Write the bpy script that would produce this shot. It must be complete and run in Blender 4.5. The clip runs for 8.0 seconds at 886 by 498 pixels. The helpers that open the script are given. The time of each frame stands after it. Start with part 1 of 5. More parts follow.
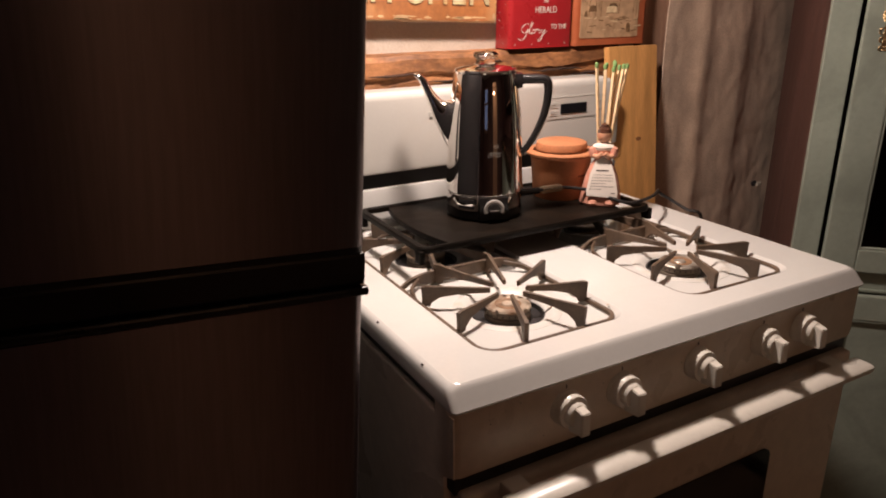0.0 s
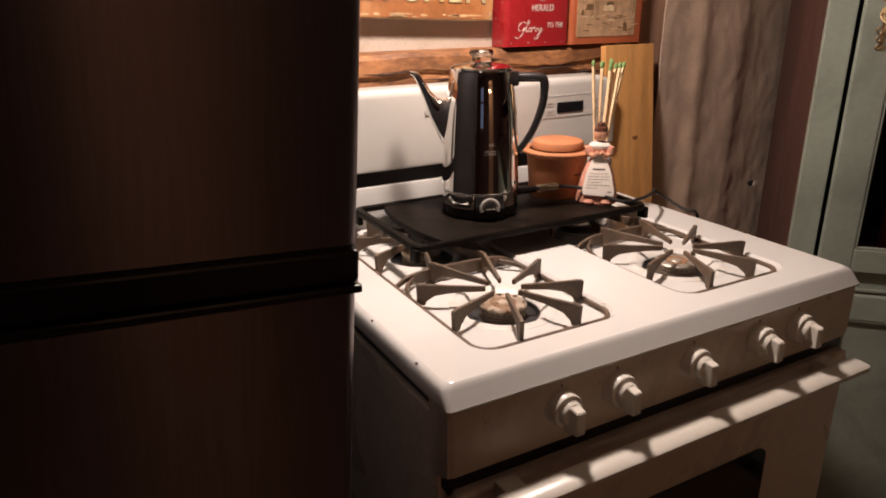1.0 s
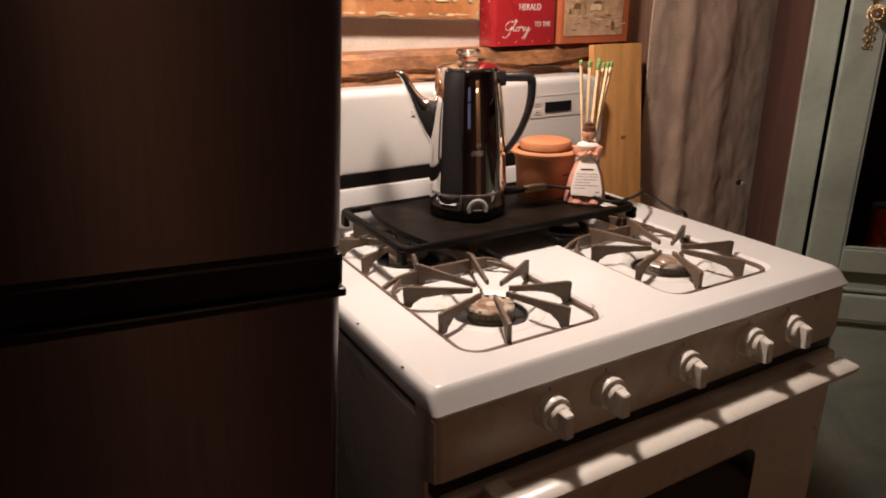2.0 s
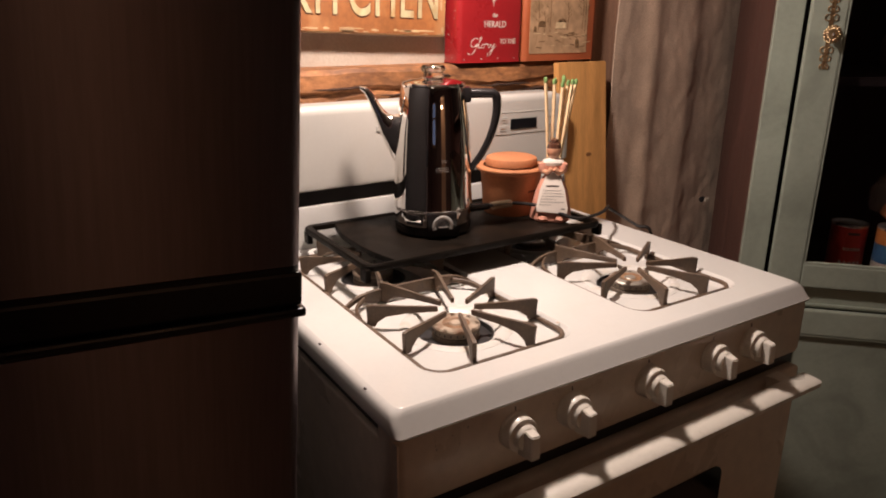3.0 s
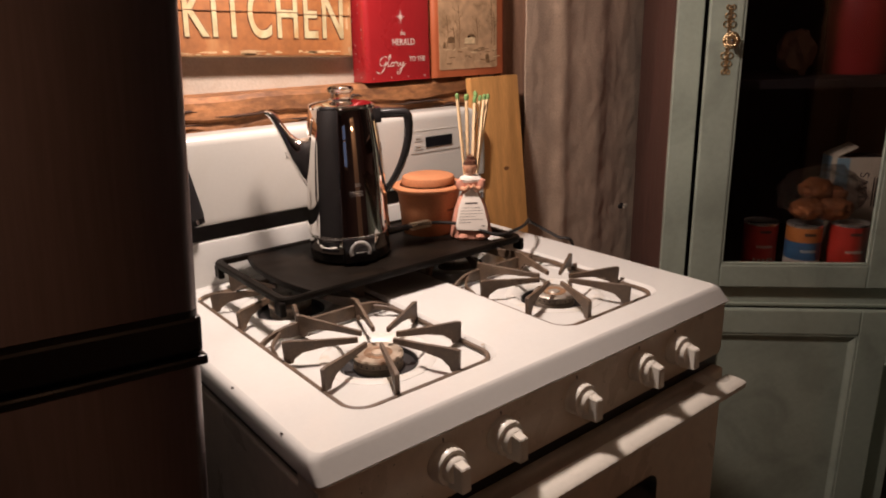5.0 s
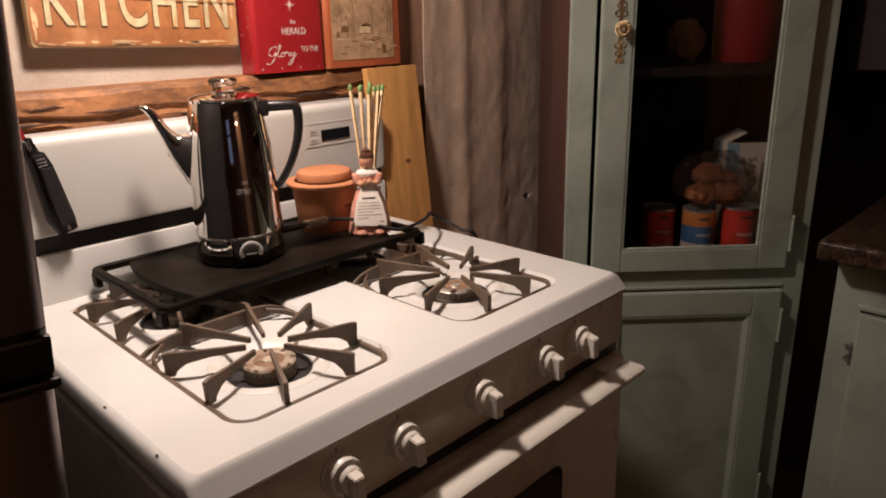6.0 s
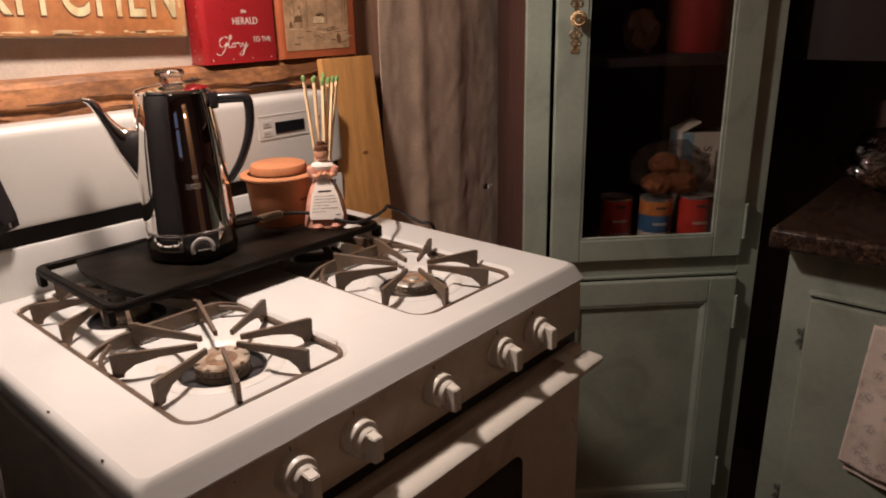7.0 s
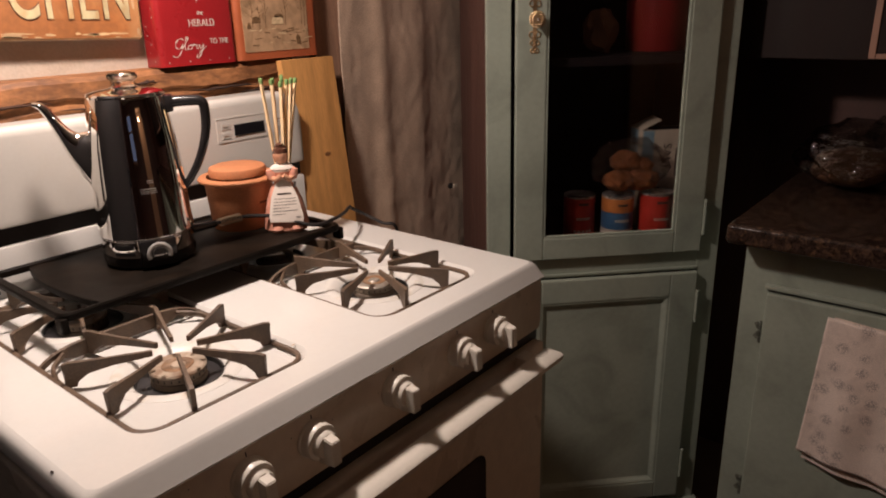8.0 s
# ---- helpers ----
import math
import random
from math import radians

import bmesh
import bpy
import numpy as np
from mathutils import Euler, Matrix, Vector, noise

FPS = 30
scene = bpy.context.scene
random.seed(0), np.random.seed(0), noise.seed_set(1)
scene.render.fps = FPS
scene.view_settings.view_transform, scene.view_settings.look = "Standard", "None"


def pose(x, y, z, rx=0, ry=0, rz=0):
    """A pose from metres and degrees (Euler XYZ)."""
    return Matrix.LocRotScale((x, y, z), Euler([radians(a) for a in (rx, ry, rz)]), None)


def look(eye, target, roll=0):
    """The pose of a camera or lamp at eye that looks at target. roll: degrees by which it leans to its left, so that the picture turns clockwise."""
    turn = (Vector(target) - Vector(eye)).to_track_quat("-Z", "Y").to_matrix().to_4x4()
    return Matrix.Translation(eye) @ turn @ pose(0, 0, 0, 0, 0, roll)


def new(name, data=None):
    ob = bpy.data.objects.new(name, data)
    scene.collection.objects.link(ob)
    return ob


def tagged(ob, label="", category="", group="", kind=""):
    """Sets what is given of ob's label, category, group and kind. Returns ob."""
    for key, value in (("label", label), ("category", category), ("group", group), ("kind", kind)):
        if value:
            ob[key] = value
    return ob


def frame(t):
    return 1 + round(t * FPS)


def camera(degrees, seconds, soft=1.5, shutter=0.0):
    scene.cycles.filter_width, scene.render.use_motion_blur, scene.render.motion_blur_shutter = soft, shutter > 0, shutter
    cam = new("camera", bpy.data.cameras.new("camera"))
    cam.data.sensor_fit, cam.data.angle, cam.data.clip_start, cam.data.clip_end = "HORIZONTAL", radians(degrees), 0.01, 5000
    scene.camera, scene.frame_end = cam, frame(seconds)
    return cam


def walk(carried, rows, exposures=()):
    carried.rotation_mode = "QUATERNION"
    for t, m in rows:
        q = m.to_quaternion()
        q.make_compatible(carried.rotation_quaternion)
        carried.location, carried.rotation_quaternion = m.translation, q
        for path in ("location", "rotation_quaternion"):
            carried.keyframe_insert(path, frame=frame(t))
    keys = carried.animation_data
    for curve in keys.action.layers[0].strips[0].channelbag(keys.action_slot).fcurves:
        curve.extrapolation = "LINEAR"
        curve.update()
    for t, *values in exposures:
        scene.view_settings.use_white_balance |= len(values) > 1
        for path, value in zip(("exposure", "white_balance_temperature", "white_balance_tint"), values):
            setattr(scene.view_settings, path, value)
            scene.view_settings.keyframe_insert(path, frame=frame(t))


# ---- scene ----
cam = camera(64.5, 8.0, soft=1.9)
PATH = [
    (0, (-0.331, -0.579, 1.322), (0.58, 1.071, 0.651), -0.5),
    (0.5, (-0.327, -0.579, 1.321), (0.584, 1.071, 0.652), -0.6),
    (1, (-0.326, -0.577, 1.318), (0.591, 1.069, 0.647), -0.3),
    (1.5, (-0.322, -0.572, 1.317), (0.596, 1.069, 0.635), -0.4),
    (3, (-0.303, -0.56, 1.313), (0.721, 1.039, 0.686), 0.4),
    (3.5, (-0.297, -0.55, 1.312), (0.753, 1.037, 0.698), 0.1),
    (4, (-0.288, -0.543, 1.313), (0.798, 1.033, 0.735), -0.3),
    (5.3, (-0.25, -0.54, 1.314), (0.995, 0.907, 0.717), -1.6),
    (5.5, (-0.237, -0.538, 1.317), (1.051, 0.868, 0.713), -1.5),
    (6, (-0.217, -0.539, 1.31), (1.136, 0.799, 0.694), -1.5),
    (6.5, (-0.211, -0.539, 1.309), (1.175, 0.76, 0.684), -1.4),
    (7, (-0.202, -0.541, 1.309), (1.213, 0.718, 0.667), -1.4),
    (7.5, (-0.196, -0.546, 1.307), (1.233, 0.675, 0.624), -1.6),
    (8, (-0.189, -0.559, 1.314), (1.272, 0.643, 0.664), -1.6),
]
walk(cam, [(t, look(eye, target, roll)) for t, eye, target, roll in PATH],
     exposures=((0, 0.09), (3.5, 0.07), (5.5, -0.03), (6.5, -0.06), (8, -0.05)))

# ---- world and light ----
world = bpy.data.worlds.new("dusk")
world.use_nodes = True
world.node_tree.nodes["Background"].inputs[0].default_value = (0.30, 0.36, 0.62, 1)
world.node_tree.nodes["Background"].inputs[1].default_value = 0.26
scene.world = world


def point_lamp(name, place, watts, colour, radius):
    lamp = bpy.data.lights.new(name, "POINT")
    lamp.energy, lamp.color, lamp.shadow_soft_size = watts, colour, radius
    ob = new(name, lamp)
    ob.location = place
    return ob


# lens of the range hood, facing down
hood = bpy.data.lights.new("hood_lamp", "AREA")
hood.shape, hood.size, hood.size_y, hood.energy, hood.color = "RECTANGLE", 0.12, 0.06, 5.6, (1.0, 0.82, 0.735)
new("hood_lamp", hood).location = (0.265, 0.358, 1.675)
point_lamp("hood_bulb", (0.265, 0.358, 1.660), 14.6, (1.0, 0.82, 0.735), 0.042)
# lamp of the next room, beyond the doorway behind the camera
point_lamp("next_room_lamp", (0.10, -4.3, 1.9), 13.0, (1.0, 0.53, 0.30), 0.12)


# ---- materials ----
def material(name, colour, rough=0.5, metal=0.0, vary=0.15, scale=12.0, grain=0.0, grain_scale=180.0,
             bump=0.0, coat=0.0, stretch=(1, 1, 1), stain=None, stain_amount=0.0, stain_scale=5.0,
             rough_vary=0.1, random_tone=0.0, sheen=0.0, spec=0.5, brushed=0.0, sprigs=None, sprig_scale=30.0):
    """Procedural surface: colour varied at two scales, stains, uneven gloss and fine relief."""
    m = bpy.data.materials.new(name)
    m.use_nodes = True
    t = m.node_tree
    n, l = t.nodes, t.links
    b = n["Principled BSDF"]
    b.inputs["Metallic"].default_value = metal
    b.inputs["Specular IOR Level"].default_value = spec
    b.inputs["Coat Weight"].default_value = coat
    b.inputs["Coat Roughness"].default_value = 0.08
    b.inputs["Sheen Weight"].default_value = sheen
    b.inputs["Anisotropic"].default_value = brushed
    b.inputs["Anisotropic Rotation"].default_value = 0.25
    co = n.new("ShaderNodeTexCoord")
    mp = n.new("ShaderNodeMapping")
    mp.inputs["Scale"].default_value = stretch
    l.new(co.outputs["Object"], mp.inputs["Vector"])

    def noise_node(s, detail=5.0, distort=0.0):
        x = n.new("ShaderNodeTexNoise")
        x.inputs["Scale"].default_value = s
        x.inputs["Detail"].default_value = detail
        x.inputs["Distortion"].default_value = distort
        l.new(mp.outputs["Vector"], x.inputs["Vector"])
        return x

    def ramp(src, lo, hi, a, c):
        r = n.new("ShaderNodeMapRange")
        r.inputs[1].default_value, r.inputs[2].default_value = lo, hi
        r.inputs[3].default_value, r.inputs[4].default_value = a, c
        l.new(src, r.inputs[0])
        return r.outputs[0]

    def mix(a, c, f, kind="MIX"):
        x = n.new("ShaderNodeMix")
        x.data_type, x.blend_type = "RGBA", kind
        for sock, v in ((x.inputs[0], f), (x.inputs[6], a), (x.inputs[7], c)):
            if isinstance(v, (int, float)):
                sock.default_value = v
            elif isinstance(v, tuple):
                sock.default_value = (*v[:3], 1)
            else:
                l.new(v, sock)
        return x.outputs[2]

    big = noise_node(scale, 6.0, 0.4)
    dark = tuple(max(0.0, c * (1 - vary)) for c in colour)
    light = tuple(min(1.0, c * (1 + vary)) for c in colour)
    col = mix(dark, light, ramp(big.outputs[0], 0.3, 0.7, 0, 1))
    fine = noise_node(grain_scale, 4.0)
    if grain:
        g = ramp(fine.outputs[0], 0.3, 0.7, 1 - grain, 1 + grain)
        gg = n.new("ShaderNodeCombineColor")
        for i in range(3):
            l.new(g, gg.inputs[i])
        col = mix(col, gg.outputs[0], 1.0, "MULTIPLY")
    if stain:
        s = noise_node(stain_scale, 8.0, 1.0)
        col = mix(col, stain, ramp(s.outputs[0], 0.52, 0.72, 0, stain_amount))
    if sprigs:
        # scattered small printed motifs, broken up by fine noise
        cell = n.new("ShaderNodeTexVoronoi")
        cell.inputs["Scale"].default_value = sprig_scale
        cell.inputs["Randomness"].default_value = 0.8
        l.new(mp.outputs["Vector"], cell.inputs["Vector"])
        broken = noise_node(sprig_scale * 11, 2.0)
        dots = n.new("ShaderNodeMath")
        dots.operation = "MULTIPLY"
        l.new(ramp(cell.outputs["Distance"], 0.26, 0.46, 1.0, 0.0), dots.inputs[0])
        l.new(ramp(broken.outputs[0], 0.44, 0.56, 0.0, 0.7), dots.inputs[1])
        col = mix(col, sprigs, dots.outputs[0])
    if random_tone:
        info = n.new("ShaderNodeObjectInfo")
        v = ramp(info.outputs["Random"], 0, 1, 1 - random_tone, 1 + random_tone)
        gg = n.new("ShaderNodeCombineColor")
        for i in range(3):
            l.new(v, gg.inputs[i])
        col = mix(col, gg.outputs[0], 1.0, "MULTIPLY")
    l.new(col, b.inputs["Base Color"])
    l.new(ramp(big.outputs[0], 0.3, 0.7, max(0.02, rough - rough_vary), min(1, rough + rough_vary)), b.inputs["Roughness"])
    if bump:
        bp = n.new("ShaderNodeBump")
        bp.inputs["Strength"].default_value = bump
        bp.inputs["Distance"].default_value = 0.002
        add = n.new("ShaderNodeMath")
        l.new(fine.outputs[0], add.inputs[0])
        l.new(big.outputs[0], add.inputs[1])
        l.new(add.outputs[0], bp.inputs["Height"])
        l.new(bp.outputs[0], b.inputs["Normal"])
    return m


def glass(name, colour=(1, 1, 1), rough=0.0, ior=1.45):
    m = bpy.data.materials.new(name)
    m.use_nodes = True
    b = m.node_tree.nodes["Principled BSDF"]
    b.inputs["Base Color"].default_value = (*colour, 1)
    b.inputs["Transmission Weight"].default_value = 1.0
    b.inputs["Roughness"].default_value = rough
    b.inputs["IOR"].default_value = ior
    return m


def film_wrap(name, gloss=0.16, size=45, rough=0.05, clear=0.86):
    """Clear crinkled plastic: mostly see-through, with bright gloss."""
    m = bpy.data.materials.new(name)
    m.use_nodes = True
    t = m.node_tree
    n, l = t.nodes, t.links
    out = n["Material Output"]
    tr, gl, mx, nz, bp = (n.new("ShaderNode" + k) for k in ("BsdfTransparent", "BsdfGlossy", "MixShader", "TexNoise", "Bump"))
    gl.inputs["Roughness"].default_value = rough
    tr.inputs[0].default_value = (clear, clear * 0.98, clear * 0.96, 1)
    nz.inputs["Scale"].default_value = size
    bp.inputs["Strength"].default_value = 0.9
    bp.inputs["Distance"].default_value = 0.01
    l.new(nz.outputs[0], bp.inputs["Height"])
    l.new(bp.outputs[0], gl.inputs["Normal"])
    mx.inputs[0].default_value = gloss
    l.new(tr.outputs[0], mx.inputs[1])
    l.new(gl.outputs[0], mx.inputs[2])
    l.new(mx.outputs[0], out.inputs["Surface"])
    return m


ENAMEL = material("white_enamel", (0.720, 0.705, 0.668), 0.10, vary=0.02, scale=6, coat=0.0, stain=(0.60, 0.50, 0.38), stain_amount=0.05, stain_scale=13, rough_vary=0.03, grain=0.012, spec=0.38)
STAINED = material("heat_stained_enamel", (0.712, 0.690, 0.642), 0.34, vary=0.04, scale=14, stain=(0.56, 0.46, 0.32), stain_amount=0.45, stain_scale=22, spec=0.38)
# white enamel again, the warmer shade of front and sides put into its colour
ENAMEL_SHADED = material("white_enamel_shaded", (0.74, 0.640, 0.525), 0.32, vary=0.05, scale=7, stain=(0.45, 0.36, 0.27), stain_amount=0.30, stain_scale=7, grain=0.05, grain_scale=60, bump=0.03)
# stove enamel darkened for the backguard, its weaker light put into the colour
GUARD = material("dimmed_backguard_enamel", (0.575, 0.550, 0.505), 0.22, vary=0.03, scale=5, stain=(0.48, 0.42, 0.33), stain_amount=0.15, stain_scale=7, rough_vary=0.04, grain=0.015)
PLASTIC = material("cream_plastic", (0.78, 0.73, 0.64), 0.34, vary=0.05, scale=20, grain=0.02)
DISPLAY = material("dark_display", (0.01, 0.01, 0.012), 0.12, vary=0.1)
PANEL_GREY = material("keypad_grey", (0.50, 0.48, 0.44), 0.35, vary=0.05)
# black parts, and dark filler painted in where gaps lie in shade
BLACK_GAP = material("black_enamel_and_gap_shade", (0.020, 0.018, 0.019), 0.4, vary=0.3, bump=0.05)
IRON = material("cast_iron_grate", (0.122, 0.079, 0.050), 0.55, vary=0.28, scale=25, grain=0.2, grain_scale=400, bump=0.25, stain=(0.06, 0.045, 0.035), stain_amount=0.7, stain_scale=14)
IRON_DARK = material("seasoned_cast_iron", spec=0.09, colour=(0.0078, 0.0056, 0.0040), rough=0.45, vary=0.3, scale=14, grain=0.15, grain_scale=500, bump=0.18, stain=(0.018, 0.0115, 0.0075), stain_amount=0.6, stain_scale=9)
CAP = material("burnt_aluminium", (0.46, 0.37, 0.28), 0.5, metal=0.25, vary=0.2, scale=40, stain=(0.20, 0.10, 0.05), stain_amount=0.8, stain_scale=24, bump=0.15)
CAP_CLEAN = material("dull_aluminium", (0.47, 0.42, 0.36), 0.42, metal=0.5, vary=0.2, scale=40, stain=(0.24, 0.15, 0.09), stain_amount=0.6, stain_scale=30, bump=0.12)
BURNT = material("burnt_on_brown", (0.24, 0.13, 0.065), 0.6, vary=0.45, scale=70, stain=(0.42, 0.32, 0.22), stain_amount=0.8, stain_scale=45, bump=0.3)
HEAD = material("sooty_burner_base", (0.27, 0.215, 0.165), 0.5, metal=0.4, vary=0.3, scale=40, bump=0.1)
WELL = material("black_burner_well", (0.011, 0.010, 0.009), 0.5, vary=0.4, scale=30, bump=0.1)
CHROME = material("polished_chrome", (0.86, 0.83, 0.80), 0.045, metal=1.0, vary=0.03, scale=5, rough_vary=0.02)
BAKELITE = material("black_bakelite", (0.018, 0.016, 0.016), 0.22, vary=0.2, rough_vary=0.05)
SILVER_PRINT = material("silver_print", (0.75, 0.73, 0.70), 0.3, metal=0.8, vary=0.1)
DIAL_SILVER = material("brushed_silver_dial", (0.60, 0.58, 0.54), 0.4, metal=0.25, vary=0.12, scale=60)
CLEAR = glass("clear_glass", (0.98, 0.95, 0.90))
# grey tint dims the cupboard contents, standing in for shade inside
PANE = glass("window_pane", (0.64, 0.61, 0.60))
TERRACOTTA = material("terracotta", (0.47, 0.185, 0.078), 0.75, vary=0.14, scale=16, grain=0.10, grain_scale=300, bump=0.15, stain=(0.30, 0.11, 0.05), stain_amount=0.4)
TERRACOTTA_DARK = material("stamped_terracotta", (0.20, 0.07, 0.03), 0.8)
TEAL = material("teal_paint", (0.330, 0.370, 0.305), 0.45, vary=0.09, scale=5, grain=0.05, grain_scale=90, bump=0.10, stain=(0.19, 0.215, 0.175), stain_amount=0.6, stain_scale=6)
BRASS = material("antique_brass", (0.42, 0.29, 0.16), 0.35, metal=0.9, vary=0.3, scale=90, bump=0.2, stain=(0.07, 0.045, 0.03), stain_amount=0.8, stain_scale=120)
FRIDGE = material("dark_brushed_steel", (0.235, 0.196, 0.202), 0.34, brushed=0.85, metal=0.9, vary=0.12, scale=3, stretch=(1, 1, 0.05), grain=0.07, grain_scale=220, rough_vary=0.06)
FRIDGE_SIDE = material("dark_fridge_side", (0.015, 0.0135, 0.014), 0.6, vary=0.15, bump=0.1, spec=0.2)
FRIDGE_TRIM = material("black_fridge_trim", (0.008, 0.008, 0.009), 0.3, vary=0.2)
PLASTER = material("white_plaster", (0.45, 0.375, 0.305), 0.85, vary=0.10, scale=7, grain=0.06, bump=0.35, stain=(0.36, 0.27, 0.19), stain_amount=0.5, stain_scale=11)
BROWN_WALL = material("dark_brown_boards", (0.100, 0.046, 0.036), 0.55, vary=0.25, scale=3, stretch=(6, 6, 0.5), grain=0.2, bump=0.2)
RUSTIC = material("rustic_wood", (0.265, 0.112, 0.042), 0.65, vary=0.42, scale=7, stretch=(1.6, 3, 3.2), grain=0.28, grain_scale=42, bump=0.7, stain=(0.085, 0.034, 0.016), stain_amount=0.95, stain_scale=6.5)
CASING = material("dark_wood_casing", (0.38, 0.22, 0.145), 0.55, vary=0.3, scale=7, stretch=(6, 6, 0.6), grain=0.2, bump=0.25)
PINE = material("oiled_pine", (0.60, 0.300, 0.100), 0.42, vary=0.17, scale=10, stretch=(5, 5, 0.5), grain=0.10, grain_scale=90, bump=0.1, stain=(0.32, 0.14, 0.04), stain_amount=0.4, stain_scale=2.5)
KNOT = material("wood_knot", (0.22, 0.095, 0.035), 0.5)
LINEN = material("grey_linen", (0.55, 0.395, 0.285), 0.95, vary=0.14, scale=7, grain=0.20, grain_scale=420, bump=0.4, stretch=(1.0, 1.0, 0.9), sheen=0.2, stain=(0.17, 0.125, 0.095), stain_amount=0.5)
CRACK = material("dark_split_wood", (0.045, 0.020, 0.011), 0.85, vary=0.3)
SIGN = material("worn_orange_paint", (0.255, 0.090, 0.023), 0.65, vary=0.22, scale=11, grain=0.14, grain_scale=90, bump=0.25, stain=(0.42, 0.215, 0.085), stain_amount=0.8, stain_scale=9)
SIGN_EDGE = material("worn_cream_edge", (0.44, 0.29, 0.15), 0.7, vary=0.3, scale=30)
SIGN_LETTER = material("cream_letters", (0.40, 0.335, 0.19), 0.65, vary=0.18, scale=40, stain=(0.36, 0.20, 0.07), stain_amount=0.8, stain_scale=18)
SIGN_OUTLINE = material("brown_outline", (0.11, 0.045, 0.018), 0.7, vary=0.4, scale=50, stain=(0.30, 0.12, 0.035), stain_amount=0.8, stain_scale=40)
RED_TIN = material("red_tin", (0.28, 0.014, 0.017), 0.33, vary=0.10, scale=8, coat=0.25, grain=0.03)
RED_DARK = material("dark_red_tin", (0.30, 0.014, 0.016), 0.35, vary=0.12, scale=8, coat=0.2)
WHITE_PRINT = material("white_print", (0.54, 0.47, 0.41), 0.5, vary=0.05)
ORANGE_TIN = material("orange_red_tin", (0.36, 0.095, 0.038), 0.36, vary=0.15, scale=9, coat=0.2, stain=(0.22, 0.05, 0.02), stain_amount=0.5)
PRINT = material("sepia_print", (0.46, 0.29, 0.165), 0.5, vary=0.22, scale=16, grain=0.16, grain_scale=70, stain=(0.20, 0.12, 0.06), stain_amount=0.75, stain_scale=24)
PRINT_DARK = material("sepia_ink", (0.17, 0.095, 0.045), 0.55, vary=0.4, scale=60, grain=0.3)
PRINT_LIGHT = material("sepia_light", (0.62, 0.46, 0.27), 0.55, vary=0.2, scale=40, grain=0.2)
GLAZE_WHITE = material("white_glaze", (0.80, 0.72, 0.64), 0.18, vary=0.04, coat=0.4)
GLAZE_PINK = material("pink_glaze", (0.68, 0.32, 0.23), 0.22, vary=0.12, scale=30, coat=0.4)
GLAZE_SKIN = material("peach_glaze", (0.66, 0.34, 0.21), 0.25, vary=0.08, coat=0.3)
GLAZE_BROWN = material("brown_glaze", (0.085, 0.035, 0.022), 0.2, vary=0.2, coat=0.4)
INK = material("dark_ink", (0.05, 0.035, 0.03), 0.6)
MATCH_WOOD = material("match_wood", (0.72, 0.52, 0.30), 0.7, vary=0.12, scale=30)
MATCH_HEAD = material("green_match_head", (0.16, 0.27, 0.09), 0.8, vary=0.2, scale=300, bump=0.3)
CORD = material("black_cord", (0.016, 0.013, 0.012), 0.45, vary=0.2)
SPRING = material("steel_spring", (0.80, 0.66, 0.46), 0.25, metal=0.35)
FLOOR = material("brown_floor", (0.17, 0.10, 0.065), 0.4, vary=0.25, scale=3, grain=0.15, bump=0.1)
CEILING = material("ceiling_paint", (0.40, 0.34, 0.29), 0.9, vary=0.06, bump=0.1)
STONE_TOP = material("speckled_dark_laminate", (0.040, 0.024, 0.018), 0.16, vary=0.6, scale=60, grain=0.5, grain_scale=260, stain=(0.16, 0.09, 0.05), stain_amount=0.7, stain_scale=85)
TOWEL = material("printed_towel", (0.84, 0.71, 0.63), 0.95, vary=0.10, scale=12, grain=0.10, grain_scale=500, bump=0.35, sheen=0.3, stain=(0.62, 0.50, 0.44), stain_amount=0.5, stain_scale=20, sprigs=(0.30, 0.235, 0.22), sprig_scale=33)
BROWN_CAB = material("dark_stained_cabinet", (0.022, 0.013, 0.0115), 0.6, spec=0.2, vary=0.2, scale=3, stretch=(4, 4, 0.4), grain=0.1)
TRIM_TAN = material("tan_trim", (0.36, 0.20, 0.14), 0.45, vary=0.15)
# near black: the shade inside cupboard and carton is put into the colour
INSIDE_SHADE = material("inside_shade_black", (0.012, 0.009, 0.010), 0.9, spec=0.1, vary=0.2)
CAN_BLUE = material("blue_label", (0.035, 0.10, 0.20), 0.35, vary=0.15, scale=30)
CAN_ORANGE = material("orange_label", (0.42, 0.15, 0.04), 0.35, vary=0.15, scale=30)
CAN_WHITE = material("pale_label", (0.45, 0.40, 0.34), 0.4, vary=0.1, scale=30)
CANISTER = material("dark_red_plastic", (0.20, 0.010, 0.013), 0.4, vary=0.15)
BUNDLE = material("tan_paper", (0.12, 0.055, 0.025), 0.8, vary=0.3, scale=25)
CAN_RED = material("red_label", (0.40, 0.03, 0.02), 0.35, vary=0.2, scale=25)
BREAD = material("brown_bread", (0.29, 0.096, 0.025), 0.8, vary=0.4, scale=22, bump=0.3)
CARD_CREAM = material("cream_card", (0.60, 0.53, 0.43), 0.7, vary=0.08)
CARD_BLUE = material("pale_blue_card", (0.24, 0.40, 0.50), 0.6, vary=0.1)
WRAP = film_wrap("clear_wrap", 0.26, 30, 0.06)
WRAP_THIN = film_wrap("thin_clear_wrap", 0.20, 17, 0.035, 0.6)
HINGE_WORN = material("worn_painted_hinge", (0.16, 0.17, 0.14), 0.5, metal=0.3, vary=0.5, scale=160, bump=0.3, stain=(0.03, 0.024, 0.02), stain_amount=0.95, stain_scale=110)


